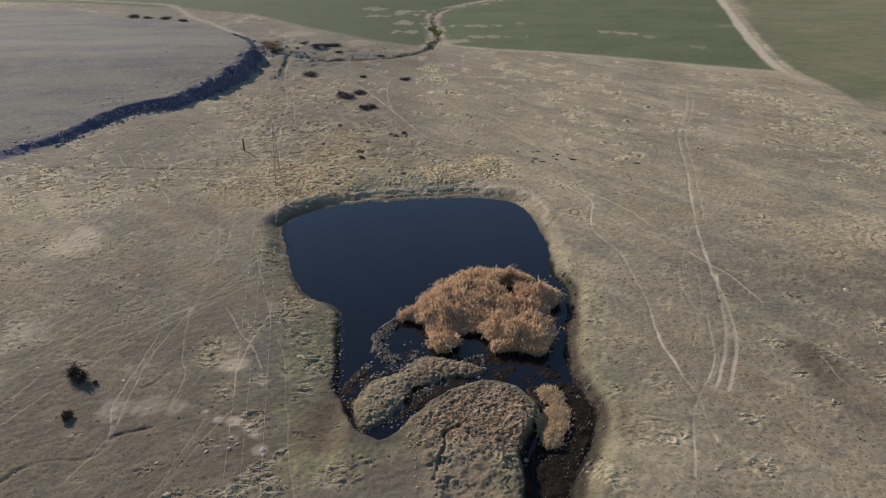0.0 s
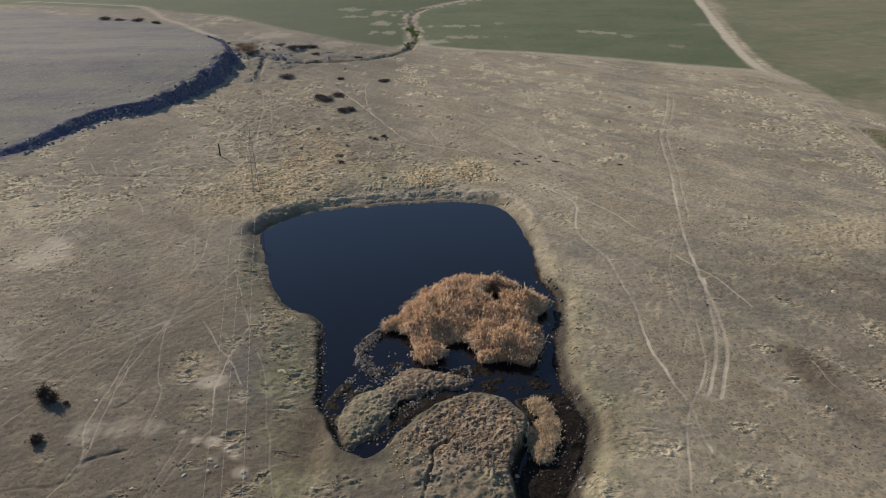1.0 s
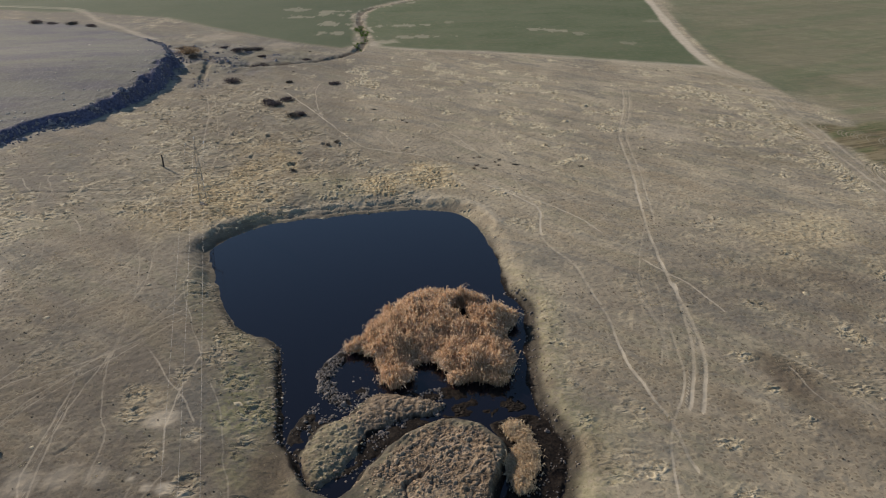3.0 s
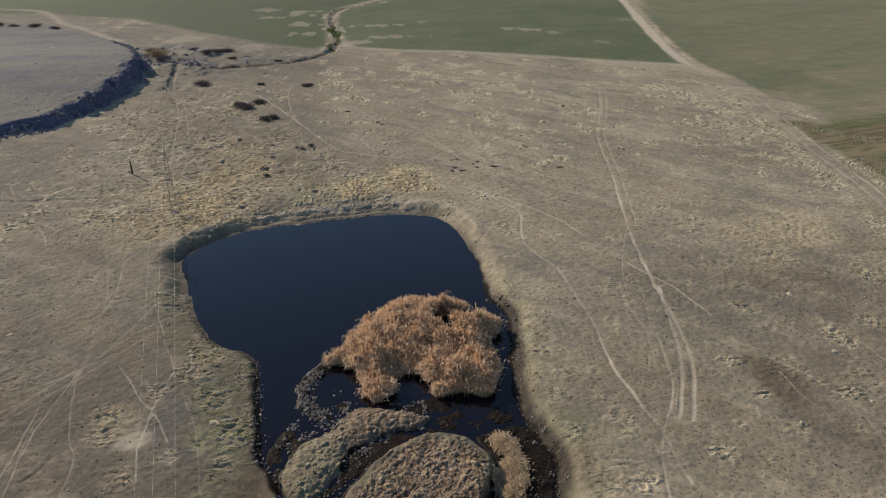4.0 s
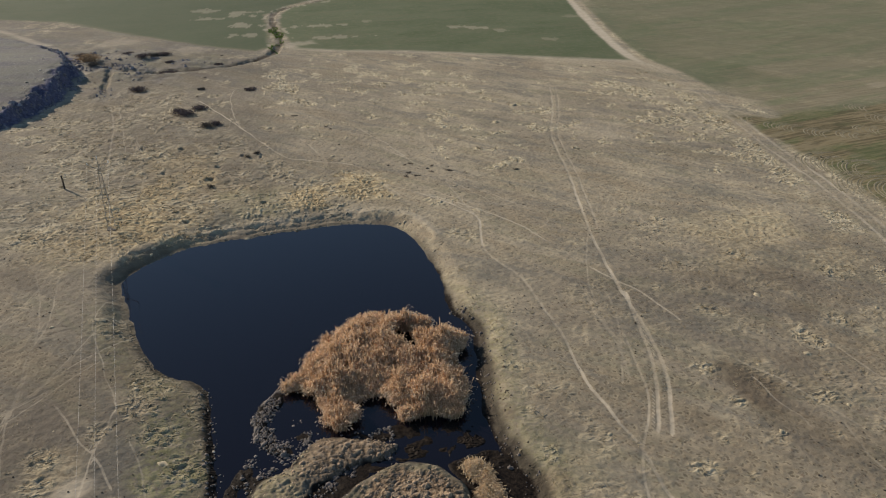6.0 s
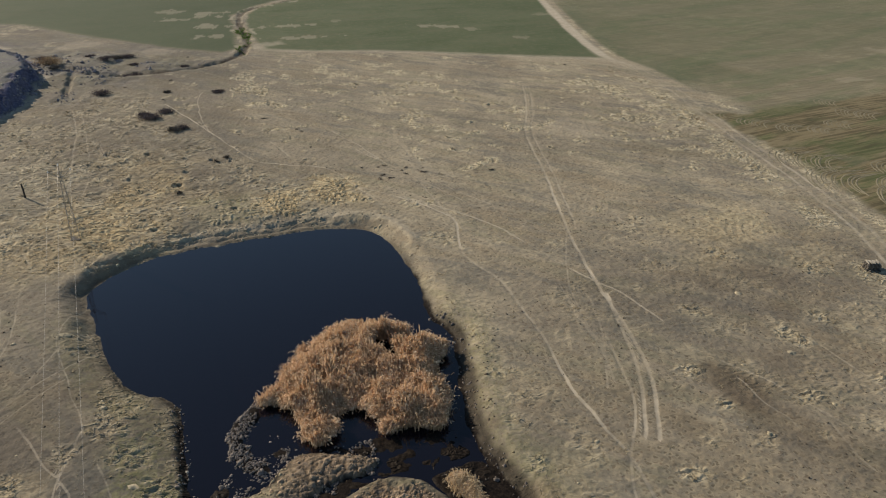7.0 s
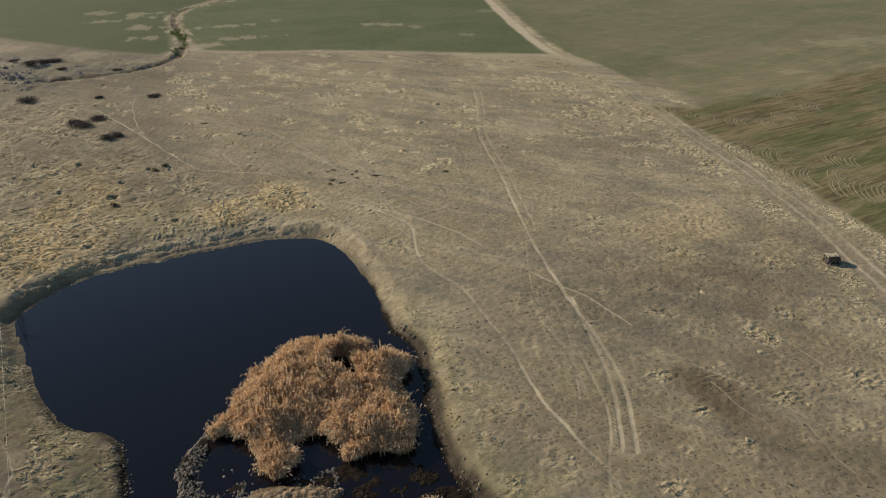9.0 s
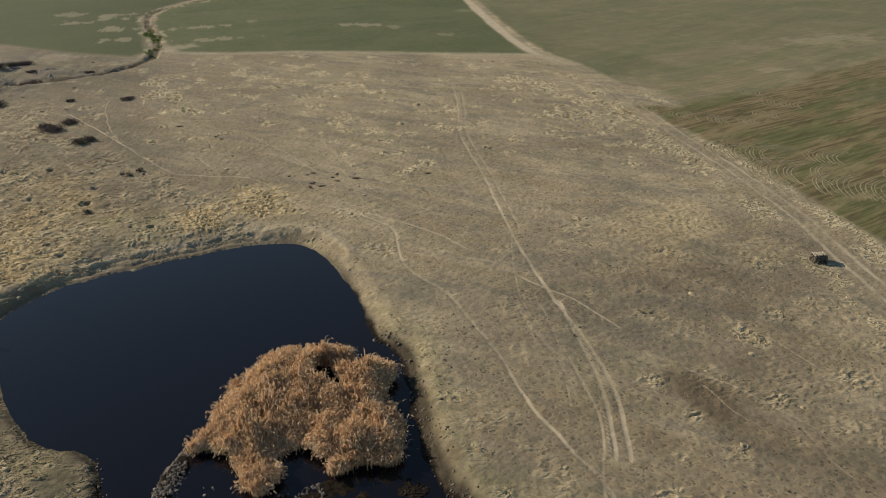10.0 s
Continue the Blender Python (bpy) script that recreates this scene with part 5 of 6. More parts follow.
def grass_cover():
    x, y = spread(420000, -75, 90, 34, 170)
    seen = (np.abs(x - 8) < 22 + 0.78 * y) & (rng.random(len(x)) < np.clip(80 / y, 0, 1) ** 1.7)
    x, y = x[seen], y[seen]
    tus = tussock(x, y)
    sd = signed(x, y, BASIN)
    rd = line_distance(x, y, ROAD)
    verge = step(np.abs(rd - 3.6 - 2 * fbm(x, y, 25, 2, 76)), 3.0, 1.2) * (x < 78) * step(fbm(x, y, 5, 3, 72), -0.12, 0.1)
    keep = (rng.random(len(x)) < 0.02 + 0.55 * np.maximum(tus, verge) * (0.35 + 1.3 * (fbm(x, y, 1.5, 2, 105) + 0.3))) & (sd > 1.0) & (trodden(x, y) < 0.2) & (signed(x, y, PLATEAU) > 2) & (signed(x, y, PLOUGH) > 1) & (rd > 1.8) & (signed(x, y, ISLAND) > 0) & (x < np.interp(y, [40, 75, 120, 150, 175], [56, 66, 75, 80, 79]))
    x, y = x[keep], y[keep]
    straw = blobs(x, y, STRAW, 83) > 0.3 + 0.5 * rng.random(len(x))
    size = rng.uniform(0.09, 0.2, len(x)) * (1 + 0.8 * (rng.random(len(x)) < 0.12)) * (1 + 0.4 * step(y, 90, 140))
    g = ~straw
    round_one = g & (rng.random(len(x)) < 0.015)
    blade_one = g & ~round_one
    lumps("grass_mounds", x[round_one], y[round_one], size[round_one] * 1.7, size[round_one] * rng.uniform(0.1, 0.34, round_one.sum()), M_MOUND, 6, sink=0.12, squash=0.5, soft=True,
          label="low matted dry grass tussocks over the pasture", category="grass")
    tufts("grass_tufts", x[blade_one], y[blade_one], size[blade_one] * 1.3, size[blade_one] * rng.uniform(0.12, 0.34, blade_one.sum()), M_TUFT, "dry grey-tan grass blades scattered over the pasture")
    xs, ys = spread(11000, -36, 14, 88, 130)
    k = (blobs(xs, ys, STRAW, 83) * (0.5 + 1.6 * (fbm(xs, ys, 3, 3, 107) + 0.3)) > 0.15 + 0.9 * rng.random(len(xs))) & (signed(xs, ys, BASIN) > 2)
    xs, ys = np.r_[x[straw], xs[k]], np.r_[y[straw], ys[k]]
    size = rng.uniform(0.12, 0.28, len(xs))
    m = rng.random(len(xs)) < 0.06
    lumps("straw_mounds", xs[m], ys[m], size[m] * 1.4, size[m] * rng.uniform(0.12, 0.34, m.sum()), M_STRAW_MOUND, 6, sink=0.12, squash=0.5, soft=True, label="matted golden grass clumps behind the pond bank", category="grass")
    tufts("straw_tufts", xs[~m], ys[~m], size[~m] * 1.2, size[~m] * rng.uniform(0.08, 0.24, (~m).sum()), M_STRAW, "golden straw-coloured long grass blades behind the pond bank", 8)
    # dung and dark clods trodden into the turf
    x, y = spread(9000, -60, 64, 36, 130)
    k = (np.abs(x - 8) < 20 + 0.72 * y) & (signed(x, y, BASIN) > 1.5) & (fbm(x, y, 9, 3, 109) + 0.1 > rng.random(len(x)) * 0.45) & (signed(x, y, PLATEAU) > 2)
    x, y = x[k], y[k]
    size = rng.uniform(0.04, 0.13, len(x))
    lumps("dark_clods", x, y, size, size * 0.6, M_CLOD, 5, label="small dark clods and dung trodden into the pasture", category="soil")


def shore_stuff():
    x, y = spread(8000, -8.5, 10, 35, 60)
    isle = (0.5 * x + y > 43.5 + 5 * rng.random(len(x))) & (-signed(x, y, ISLAND) + fbm(x, y, 3.0, 3, 97) * 4 > 1.4 * rng.random(len(x)) - 0.2) & (signed(x, y, BASIN) > 0.1)
    hump = (signed(x, y, HUMMOCK) < 0.3) & (x > -4.5 + 3 * (rng.random(len(x)) - 0.5))
    k = (isle | hump) & (rng.random(len(x)) < 0.22 + 0.78 * step(fbm(x, y, 1.5, 3, 111), -0.06, 0.14))
    x, y = x[k], y[k]
    size = rng.uniform(0.04, 0.12, len(x)) * (1 + 1.0 * (rng.random(len(x)) < 0.12))
    lumps("peat_clods", x, y, size, size * rng.uniform(0.2, 0.55, len(x)), M_PEAT, 6, soft=True, squash=0.6, label="brown peaty clods and trampled reed stubble", category="soil")
    x, y = spread(1300, -9, 1, 36, 58)
    k = ((signed(x, y, HUMMOCK) < 0.2) & (x < -2.5)) | ((signed(x, y, ISLAND) < 0.5) & (0.5 * x + y < 47))
    k &= (rng.random(len(x)) < 0.25 + 0.75 * step(fbm(x, y, 1.6, 3, 112), -0.05, 0.15)) & (signed(x, y, BASIN) < 0.4) | k & (signed(x, y, BASIN) > 0.8) & (rng.random(len(x)) < 0.55)
    x, y = x[k], y[k]
    size = rng.uniform(0.07, 0.19, len(x))
    lumps("turf_clods", x, y, size, size * rng.uniform(0.15, 0.42, len(x)), M_TURF, 6, soft=True, squash=0.6, label="small olive-grey turf hummocks poached by hooves", category="grass")
    x, y = spread(30000, -11, 4, 46, 67)
    mud = signed(x, y, MUDFLAT)
    near_ring = (np.abs(np.hypot(x + 4.0, (y - 61.9) / 1.5) + fbm(x, y, 1.6, 2, 45) - 2.3) < 0.95) & ((x < -4.8) | (y < 60.2)) & (fbm(x, y, 1.1, 2, 46) > -0.12)
    k = (mud < 0.6) & (signed(x, y, HUMMOCK) > 0.1) & ((rng.random(len(x)) < (0.08 + 0.42 * step(y + 0.35 * x, 51.5, 54.5)) * step(fbm(x, y, 1.4, 3, 113), -0.05, 0.16)) | near_ring & (x < -2.4) & (rng.random(len(x)) < 0.45)) & (signed(x, y, REED_BED) > 0.2) & (signed(x, y, BASIN) < 0.4)
    x, y = x[k], y[k]
    xe, ye = spread(700, 10.5, 15.5, 42, 76)
    ke = (np.abs(signed(xe, ye, BASIN) - 0.4) < 0.9) & (rng.random(len(xe)) < 0.5)
    xs, ys = spread(550, 11, 17, 44, 80)
    es = signed(xs, ys, BASIN)
    ks = (es > 0.2) & (es < 2.4) & (fbm(xs, ys, 2.5, 2, 118) > 0.02) & (rng.random(len(xs)) < 0.6)
    lumps("shore_clods", xs[ks], ys[ks], rng.uniform(0.06, 0.17, ks.sum()), rng.uniform(0.03, 0.09, ks.sum()), M_BROWN_CLOD, 6, soft=True, label="dark brown clods broken from the pond shore", category="soil")
    xw, yw = spread(220, -11.6, -9, 53, 68)
    kw = np.abs(signed(xw, yw, BASIN)) < 0.7
    x, y = np.r_[x, xe[ke], xw[kw]], np.r_[y, ye[ke], yw[kw]]
    size = rng.uniform(0.06, 0.16, len(x)) * (1 + 0.9 * (rng.random(len(x)) < 0.12))
    xd, yd = spread(500, 4, 13.5, 36, 58)
    kd = (signed(xd, yd, DITCH_BED) < 0) & (signed(xd, yd, BASIN) < 0.5) & (fbm(xd, yd, 1.8, 2, 117) > 0.0)
    x, y = np.r_[x, xd[kd]], np.r_[y, yd[kd]]
    size = np.r_[size, rng.uniform(0.05, 0.13, kd.sum())]
    lumps("mud_lumps", x, y, size, size * 0.35 + 0.04, M_MUDSTONE, 6, sink=0.1, soft=True, label="dark wet mud lumps and small stones in shallow water", category="mud")
    x, y = spread(6000, -25, 15, 84, 104)
    bd = signed(x, y, BASIN)
    k = (bd > -0.1) & (bd < 3.6) & (x > -19) & (rng.random(len(x)) < 0.06 + 0.2 * (fbm(x, y, 2.2, 2, 115) > 0)) & (rng.random(len(x)) > 0.8 * step(x, 4, 10))
    x, y = x[k], y[k]
    size = rng.uniform(0.08, 0.3, len(x))
    lumps("bank_clods", x, y, size, size * 0.3, M_BANK, 6, sink=0.12, label="broken turf and earth clods along the pond bank", category="soil")
    x, y = spread(900, -7, 1, 203, 240)
    k = np.abs(x + 2.6 + fbm(x, y, 6, 2, 66) * 4) < 0.5 + 1.4 * np.exp(-((y - 229) / 7) ** 2)
    x, y = x[k], y[k]
    size = rng.uniform(0.25, 0.6, len(x))
    tufts("creek_plants", x, y, size, size * 0.6, M_CREEK_GREEN, "fresh green plants growing along the creek bed", 7, "plants")
    # rubble under the scarp
    x, y = spread(40000, -75, -10, 116, 218)
    pd = signed(x, y, PLATEAU)
    k = (((pd > -3.2) & (pd < 0.8)) | (blobs(x, y, ROUGH, 82) > 0.4 + 1.2 * rng.random(len(x)))) & (rng.random(len(x)) < step(fbm(x, y, 4, 2, 119), -0.1, 0.2))
    x, y = x[k], y[k]
    size = rng.uniform(0.08, 0.3, len(x)) * (1 + 1.2 * (rng.random(len(x)) < 0.1))
    lumps("scarp_rubble", x, y, size, size * 0.7, M_RUBBLE, 5, sink=0.1, label="grey stones and clods fallen from the scarp", category="rubble")


def reeds(name, outline, count, tall, mat, head_mat, label, holes=1.0, seed=5, ragged=0.9, close=2.6):
    """Dry reed stems, each a bent ribbon, leaning in shared drifts and out over the edge."""
    r = np.random.default_rng(seed)
    ox, oy = [p[0] for p in outline], [p[1] for p in outline]
    m = int((max(ox) - min(ox)) * (max(oy) - min(oy)) * close)
    cx, cy = r.uniform(min(ox), max(ox), m), r.uniform(min(oy), max(oy), m)
    d = signed(cx, cy, outline) + fbm(cx, cy, 1.6, 2, 121) * ragged
    gap = fbm(cx, cy, 3.0, 3, 123)
    for hx, hy, hr in REED_HOLLOWS:
        gap = np.where(np.hypot(cx - hx, (cy - hy) * 0.8) < hr * 1.7, -1.0, gap)
    k = (d < -0.28 * ragged) & (gap > -0.19 * holes)
    cx, cy, gap = cx[k], cy[k], gap[k]
    grown = r.uniform(0.74, 1.12, len(cx)) * (0.97 + 0.3 * fbm(cx, cy, 2.2, 2, 125) + 0.35 * fbm(cx, cy, 0.8, 2, 126))
    own = r.integers(0, len(cx), count)
    ang, rad = r.uniform(0, 2 * np.pi, count), np.abs(r.normal(0, 0.26, count))
    x, y = cx[own] + np.cos(ang) * rad, cy[own] + np.sin(ang) * rad
    d, gap, grown, n = signed(x, y, outline), gap[own], grown[own], count
    h = tall * (0.6 + 0.4 * step(-d, 0.0, 2.2)) * grown * r.uniform(0.72, 1.08, n) * (0.72 + 0.28 * step(gap, -0.2, 0.1)) * (1 + 0.22 * (r.random(n) < 0.07))
    e = 0.15
    gx = (signed(x + e, y, outline) - signed(x - e, y, outline)) / (2 * e)
    gy = (signed(x, y + e, outline) - signed(x, y - e, outline)) / (2 * e)
    edge = step(-d, 1.5, 0.0)
    flow = fbm(x, y, 2.6, 2, 127) * 12
    push = np.clip(rad / 0.5, 0, 1) * 0.26
    lx = np.cos(ang) * push + np.cos(flow) * 0.14 + gx * edge * 0.24 + r.normal(0, 0.16, n)
    ly = np.sin(ang) * push + np.sin(flow) * 0.14 + gy * edge * 0.24 + r.normal(0, 0.16, n)
    base = np.maximum(land(x, y), WATER - 0.2)
    w = r.uniform(0.014, 0.034, n)
    turn = r.uniform(0, np.pi, n)
    wx, wy = np.cos(turn) * w, np.sin(turn) * w
    co = np.empty((n, 7, 3))
    for i, (s, bend, wide) in enumerate(((0.0, 0.0, 1.0), (0.6, 0.25, 1.1), (0.92, 0.75, 2.0))):
        px, py, pz = x + lx * h * bend * 0.55, y + ly * h * bend * 0.55, base + h * s
        co[:, 2 * i] = np.stack([px - wx * wide, py - wy * wide, pz], 1)
        co[:, 2 * i + 1] = np.stack([px + wx * wide, py + wy * wide, pz], 1)
    droop = r.uniform(0.72, 1.04, n)
    co[:, 6] = np.stack([x + lx * h * 0.75, y + ly * h * 0.75, base + h * droop], 1)
    tri = np.array([(0, 1, 3), (0, 3, 2), (2, 3, 5), (2, 5, 4), (4, 5, 6)])
    f = (np.arange(n)[:, None, None] * 7 + tri[None]).reshape(-1, 3)
    ob = tagged(raw_mesh(name, co.reshape(-1, 3), f, mat), label, "reeds", kind="stuff")
    # seed heads: a drooping leaf-shaped spray on most stems
    k = np.flatnonzero(r.random(n) < 0.75)
    tip = co[k, 6]
    ln = r.uniform(0.16, 0.36, len(k))
    out = np.stack([lx[k], ly[k], r.normal(-0.7, 0.4, len(k))], 1) + np.stack([np.cos(flow[k]) * 0.3, np.sin(flow[k]) * 0.3, flow[k] * 0], 1) + r.normal(0, 0.25, (len(k), 3))
    out /= np.linalg.norm(out, axis=1)[:, None]
    side = np.cross(out, r.normal(0, 1, (len(k), 3)))
    side /= np.linalg.norm(side, axis=1)[:, None]
    w2 = ln[:, None] * r.uniform(0.07, 0.13, (len(k), 1))
    pc = np.stack([tip, tip + out * ln[:, None] * 0.4 + side * w2, tip + out * ln[:, None], tip + out * ln[:, None] * 0.4 - side * w2], 1)
    heads = raw_mesh("seed_heads", pc.reshape(-1, 3), np.arange(len(k) * 4).reshape(-1, 4), head_mat)
    heads.parent = ob
    return ob


def shrub(name, x, y, r, h, mat, label, leaves=420, seed=1, stems=5, group=""):
    """A low woody bush: forked stems and a ragged crown of small leaf sprays."""
    g = np.random.default_rng(seed)
    z = ground_at(x, y)
    ob = empty(name, (x, y, z - 0.03), label, "shrub", group)
    bm = bmesh.new()
    tips = []
    for i in range(stems):
        a, out = g.uniform(0, 6.3), g.uniform(0.25, 0.8) * r
        mid = (math.cos(a) * out * 0.5, math.sin(a) * out * 0.5, h * 0.3)
        tip = (math.cos(a) * out, math.sin(a) * out, h * g.uniform(0.4, 0.85))
        bar(bm, (0.05 * math.cos(a), 0.05 * math.sin(a), -0.05), mid, 0.045, 5, 0.03)
        bar(bm, mid, tip, 0.03, 5, 0.012)
        side = (mid[0] + g.normal(0, 0.25) * r, mid[1] + g.normal(0, 0.25) * r, h * g.uniform(0.25, 0.6))
        bar(bm, mid, side, 0.022, 4, 0.01)
        tips += [tip, side]
    part("stems", bm, M_BARK, ob)
    c = np.array(tips)[g.integers(0, len(tips), leaves)]
    p = c + g.normal(0, 1, (leaves, 3)) * np.array([0.36 * r, 0.36 * r, 0.2 * h])
    p[:, 2] = np.clip(p[:, 2], 0.03, None)
    s = g.uniform(0.05, 0.12, leaves) * (0.6 + 0.35 * r)
    u = g.normal(0, 1, (leaves, 3))
    u /= np.linalg.norm(u, axis=1)[:, None]
    v = np.cross(u, g.normal(0, 1, (leaves, 3)))
    v /= np.linalg.norm(v, axis=1)[:, None]
    u, v = u * s[:, None], v * s[:, None] * 0.6
    co = np.stack([p - u, p - v, p + u, p + v], 1).reshape(-1, 3)
    f = np.arange(leaves * 4).reshape(-1, 4)
    crown = raw_mesh("foliage", co, f, mat)
    crown.parent = ob
    return ob


def stone_mesh(name, mat, seed, r=(1, 1, 1)):
    g = np.random.default_rng(seed)
    bm = bmesh.new()
    bmesh.ops.create_icosphere(bm, subdivisions=2, radius=1)
    for v in bm.verts:
        k = 1 + 0.35 * (noise.noise(v.co * 1.3 + Vector((seed * 3.1, 0, 0)))) + g.normal(0, 0.03)
        v.co = Vector((v.co.x * r[0] * k, v.co.y * r[1] * k, max(v.co.z, -0.5) * r[2] * k))
    me = bpy.data.meshes.new(name)
    bm.to_mesh(me)
    bm.free()
    me.materials.append(mat)
    return me


# ---------------------------------------------------------------- power line
PYLON = Vector((-24.4, 102.0, 0))
ALONG = Vector((0.177, -1.0, 0)).normalized()
ACROSS = Vector((ALONG.y, -ALONG.x, 0)) * -1


def pylon():
    z = ground_at(PYLON.x, PYLON.y)
    ob = empty("power_pylon", (PYLON.x, PYLON.y, z - 0.1), "slender galvanised steel lattice pylon with a forked top", "pylon")
    H = 8.2

    def at(k, u, v):
        half = 0.46 - 0.34 * k
        return ACROSS * (half * u) + ALONG * (half * v) + Vector((0, 0, H * k))

    corners = ((-1, -1), (1, -1), (1, 1), (-1, 1))
    for u, v in corners:
        bm = bmesh.new()
        bar(bm, at(0, u, v), at(1, u, v), 0.026, 4)
        part("leg", bm, M_STEEL, ob)
    n = 11
    for i in range(n):
        bm = bmesh.new()
        a, b = i / n, (i + 1) / n
        for k in range(4):
            p, q = corners[k], corners[(k + 1) % 4]
            first, second = (p, q) if (i + k) % 2 else (q, p)
            bar(bm, at(a, *first), at(b, *second), 0.011, 4)
            bar(bm, at(b, *p), at(b, *q), 0.010, 4)
        part("bracing", bm, M_STEEL, ob)
    # two raised arms in a fork and a short mast between them
    tips = (ACROSS * -1.15 + Vector((0, 0, H + 0.45)), Vector((0, 0, H + 1.15)), ACROSS * 1.15 + Vector((0, 0, H + 0.45)))
    for tip in tips:
        bm = bmesh.new()
        bar(bm, Vector((0, 0, H - 0.35)), tip, 0.05, 6, 0.03)
        if abs(tip.x) + abs(tip.y) > 0.1:
            bar(bm, Vector((0, 0, H + 0.3)), tip * 0.98 + Vector((0, 0, 0.12)), 0.02, 5)
        arm = part("arm" if tip.z < H + 1 else "mast", bm, M_STEEL, ob)
        bm = bmesh.new()
        for j in range(3):
            bar(bm, tip + Vector((0, 0, 0.09 * j)), tip + Vector((0, 0, 0.09 * j + 0.07)), 0.075, 10, 0.05)
        part("insulator", bm, M_PORCELAIN, arm, "white porcelain insulator")
    bm = bmesh.new()
    bmesh.ops.create_cube(bm, size=1, matrix=Matrix.Translation((0, 0, 0.05)) @ Matrix.Diagonal((1.15, 1.15, 0.2, 1)))
    bmesh.ops.bevel(bm, geom=bm.edges[:], offset=0.04, segments=2, affect="EDGES")
    part("footing", bm, M_STONE_DARK, ob, "concrete footing block")
    for tip in tips:
        bm = bmesh.new()
        a, span = Vector((PYLON.x, PYLON.y, z + 0.13)) + tip, 150.0
        last = a
        for i in range(1, 61):
            s = i / 60
            q = a + ALONG * span * s - Vector((0, 0, 2.0 * 4 * s * (1 - s)))
            bar(bm, last, q, 0.0072, 5)
            last = q
        tagged(part("power_cable", bm, M_WIRE), "thin pale bare overhead power cable strung from the pylon", "cable", "overhead power cables")


# ---------------------------------------------------------------- single things on the land
def post():
    x, y = -33.2, 117.2
    bm = bmesh.new()
    bar(bm, (0, 0, -0.3), (-0.03, 0.02, 1.2), 0.13, 9, 0.115)
    bar(bm, (-0.03, 0.02, 1.2), (-0.09, 0.05, 2.0), 0.115, 9, 0.10)
    for v in bm.verts:
        v.co.x += 0.02 * noise.noise(v.co * 4)
        v.co.y += 0.02 * noise.noise(v.co * 4 + Vector((5, 0, 0)))
    ob = part("wooden_post", bm, M_BARK)
    ob.location = (x, y, ground_at(x, y))
    tagged(ob, "dark weathered wooden post standing alone in the pasture", "post")


def stone_stack():
    """A squat block of dark rough stones in courses, a row of pale slabs laid across its top."""
    x, y = 62.3, 71.9
    ob = empty("stone_stack", (x, y, ground_at(x, y)), "squat stack of dark stones topped with pale slabs", "stone stack")
    ob.rotation_euler, ob.scale = (0, 0, radians(-12)), (0.88, 0.88, 0.88)
    dark = [stone_mesh("stone", M_STONE_DARK, s, (1, 0.85, 0.75)) for s in (1, 2, 3)]
    slab = [stone_mesh("slab", M_SLAB, s, (1, 0.32, 0.3)) for s in (4, 5)]
    g = np.random.default_rng(3)
    for c in range(3):
        for i in range(4):
            for k in range(3):
                b = new("stone", dark[(c + i + k) % 3])
                b.parent = ob
                s = g.uniform(0.24, 0.3)
                b.matrix_basis = pose((i - 1.5 + 0.25 * (c % 2)) * 0.44, (k - 1) * 0.4, 0.14 + 0.28 * c, g.uniform(-8, 8), g.uniform(-8, 8), g.uniform(0, 360)) @ Matrix.Diagonal((s, s, s, 1))
    for i in range(6):
        b = new("slab", slab[i % 2])
        b.parent = ob
        b.matrix_basis = pose((i - 2.5) * 0.27, g.normal(0, 0.05), 0.96 + g.uniform(0, 0.05), 0, g.uniform(-6, 6), 90 + g.uniform(-9, 9)) @ Matrix.Diagonal((0.52, 0.38, 0.4, 1))
    for i in range(5):
        b = new("stone", dark[i % 3])
        b.parent = ob
        a = g.uniform(0, 6.3)
        b.matrix_basis = pose(math.cos(a) * 1.2, math.sin(a) * 0.95, 0.08, 0, 0, g.uniform(0, 360)) @ Matrix.Diagonal((0.17, 0.17, 0.17, 1))


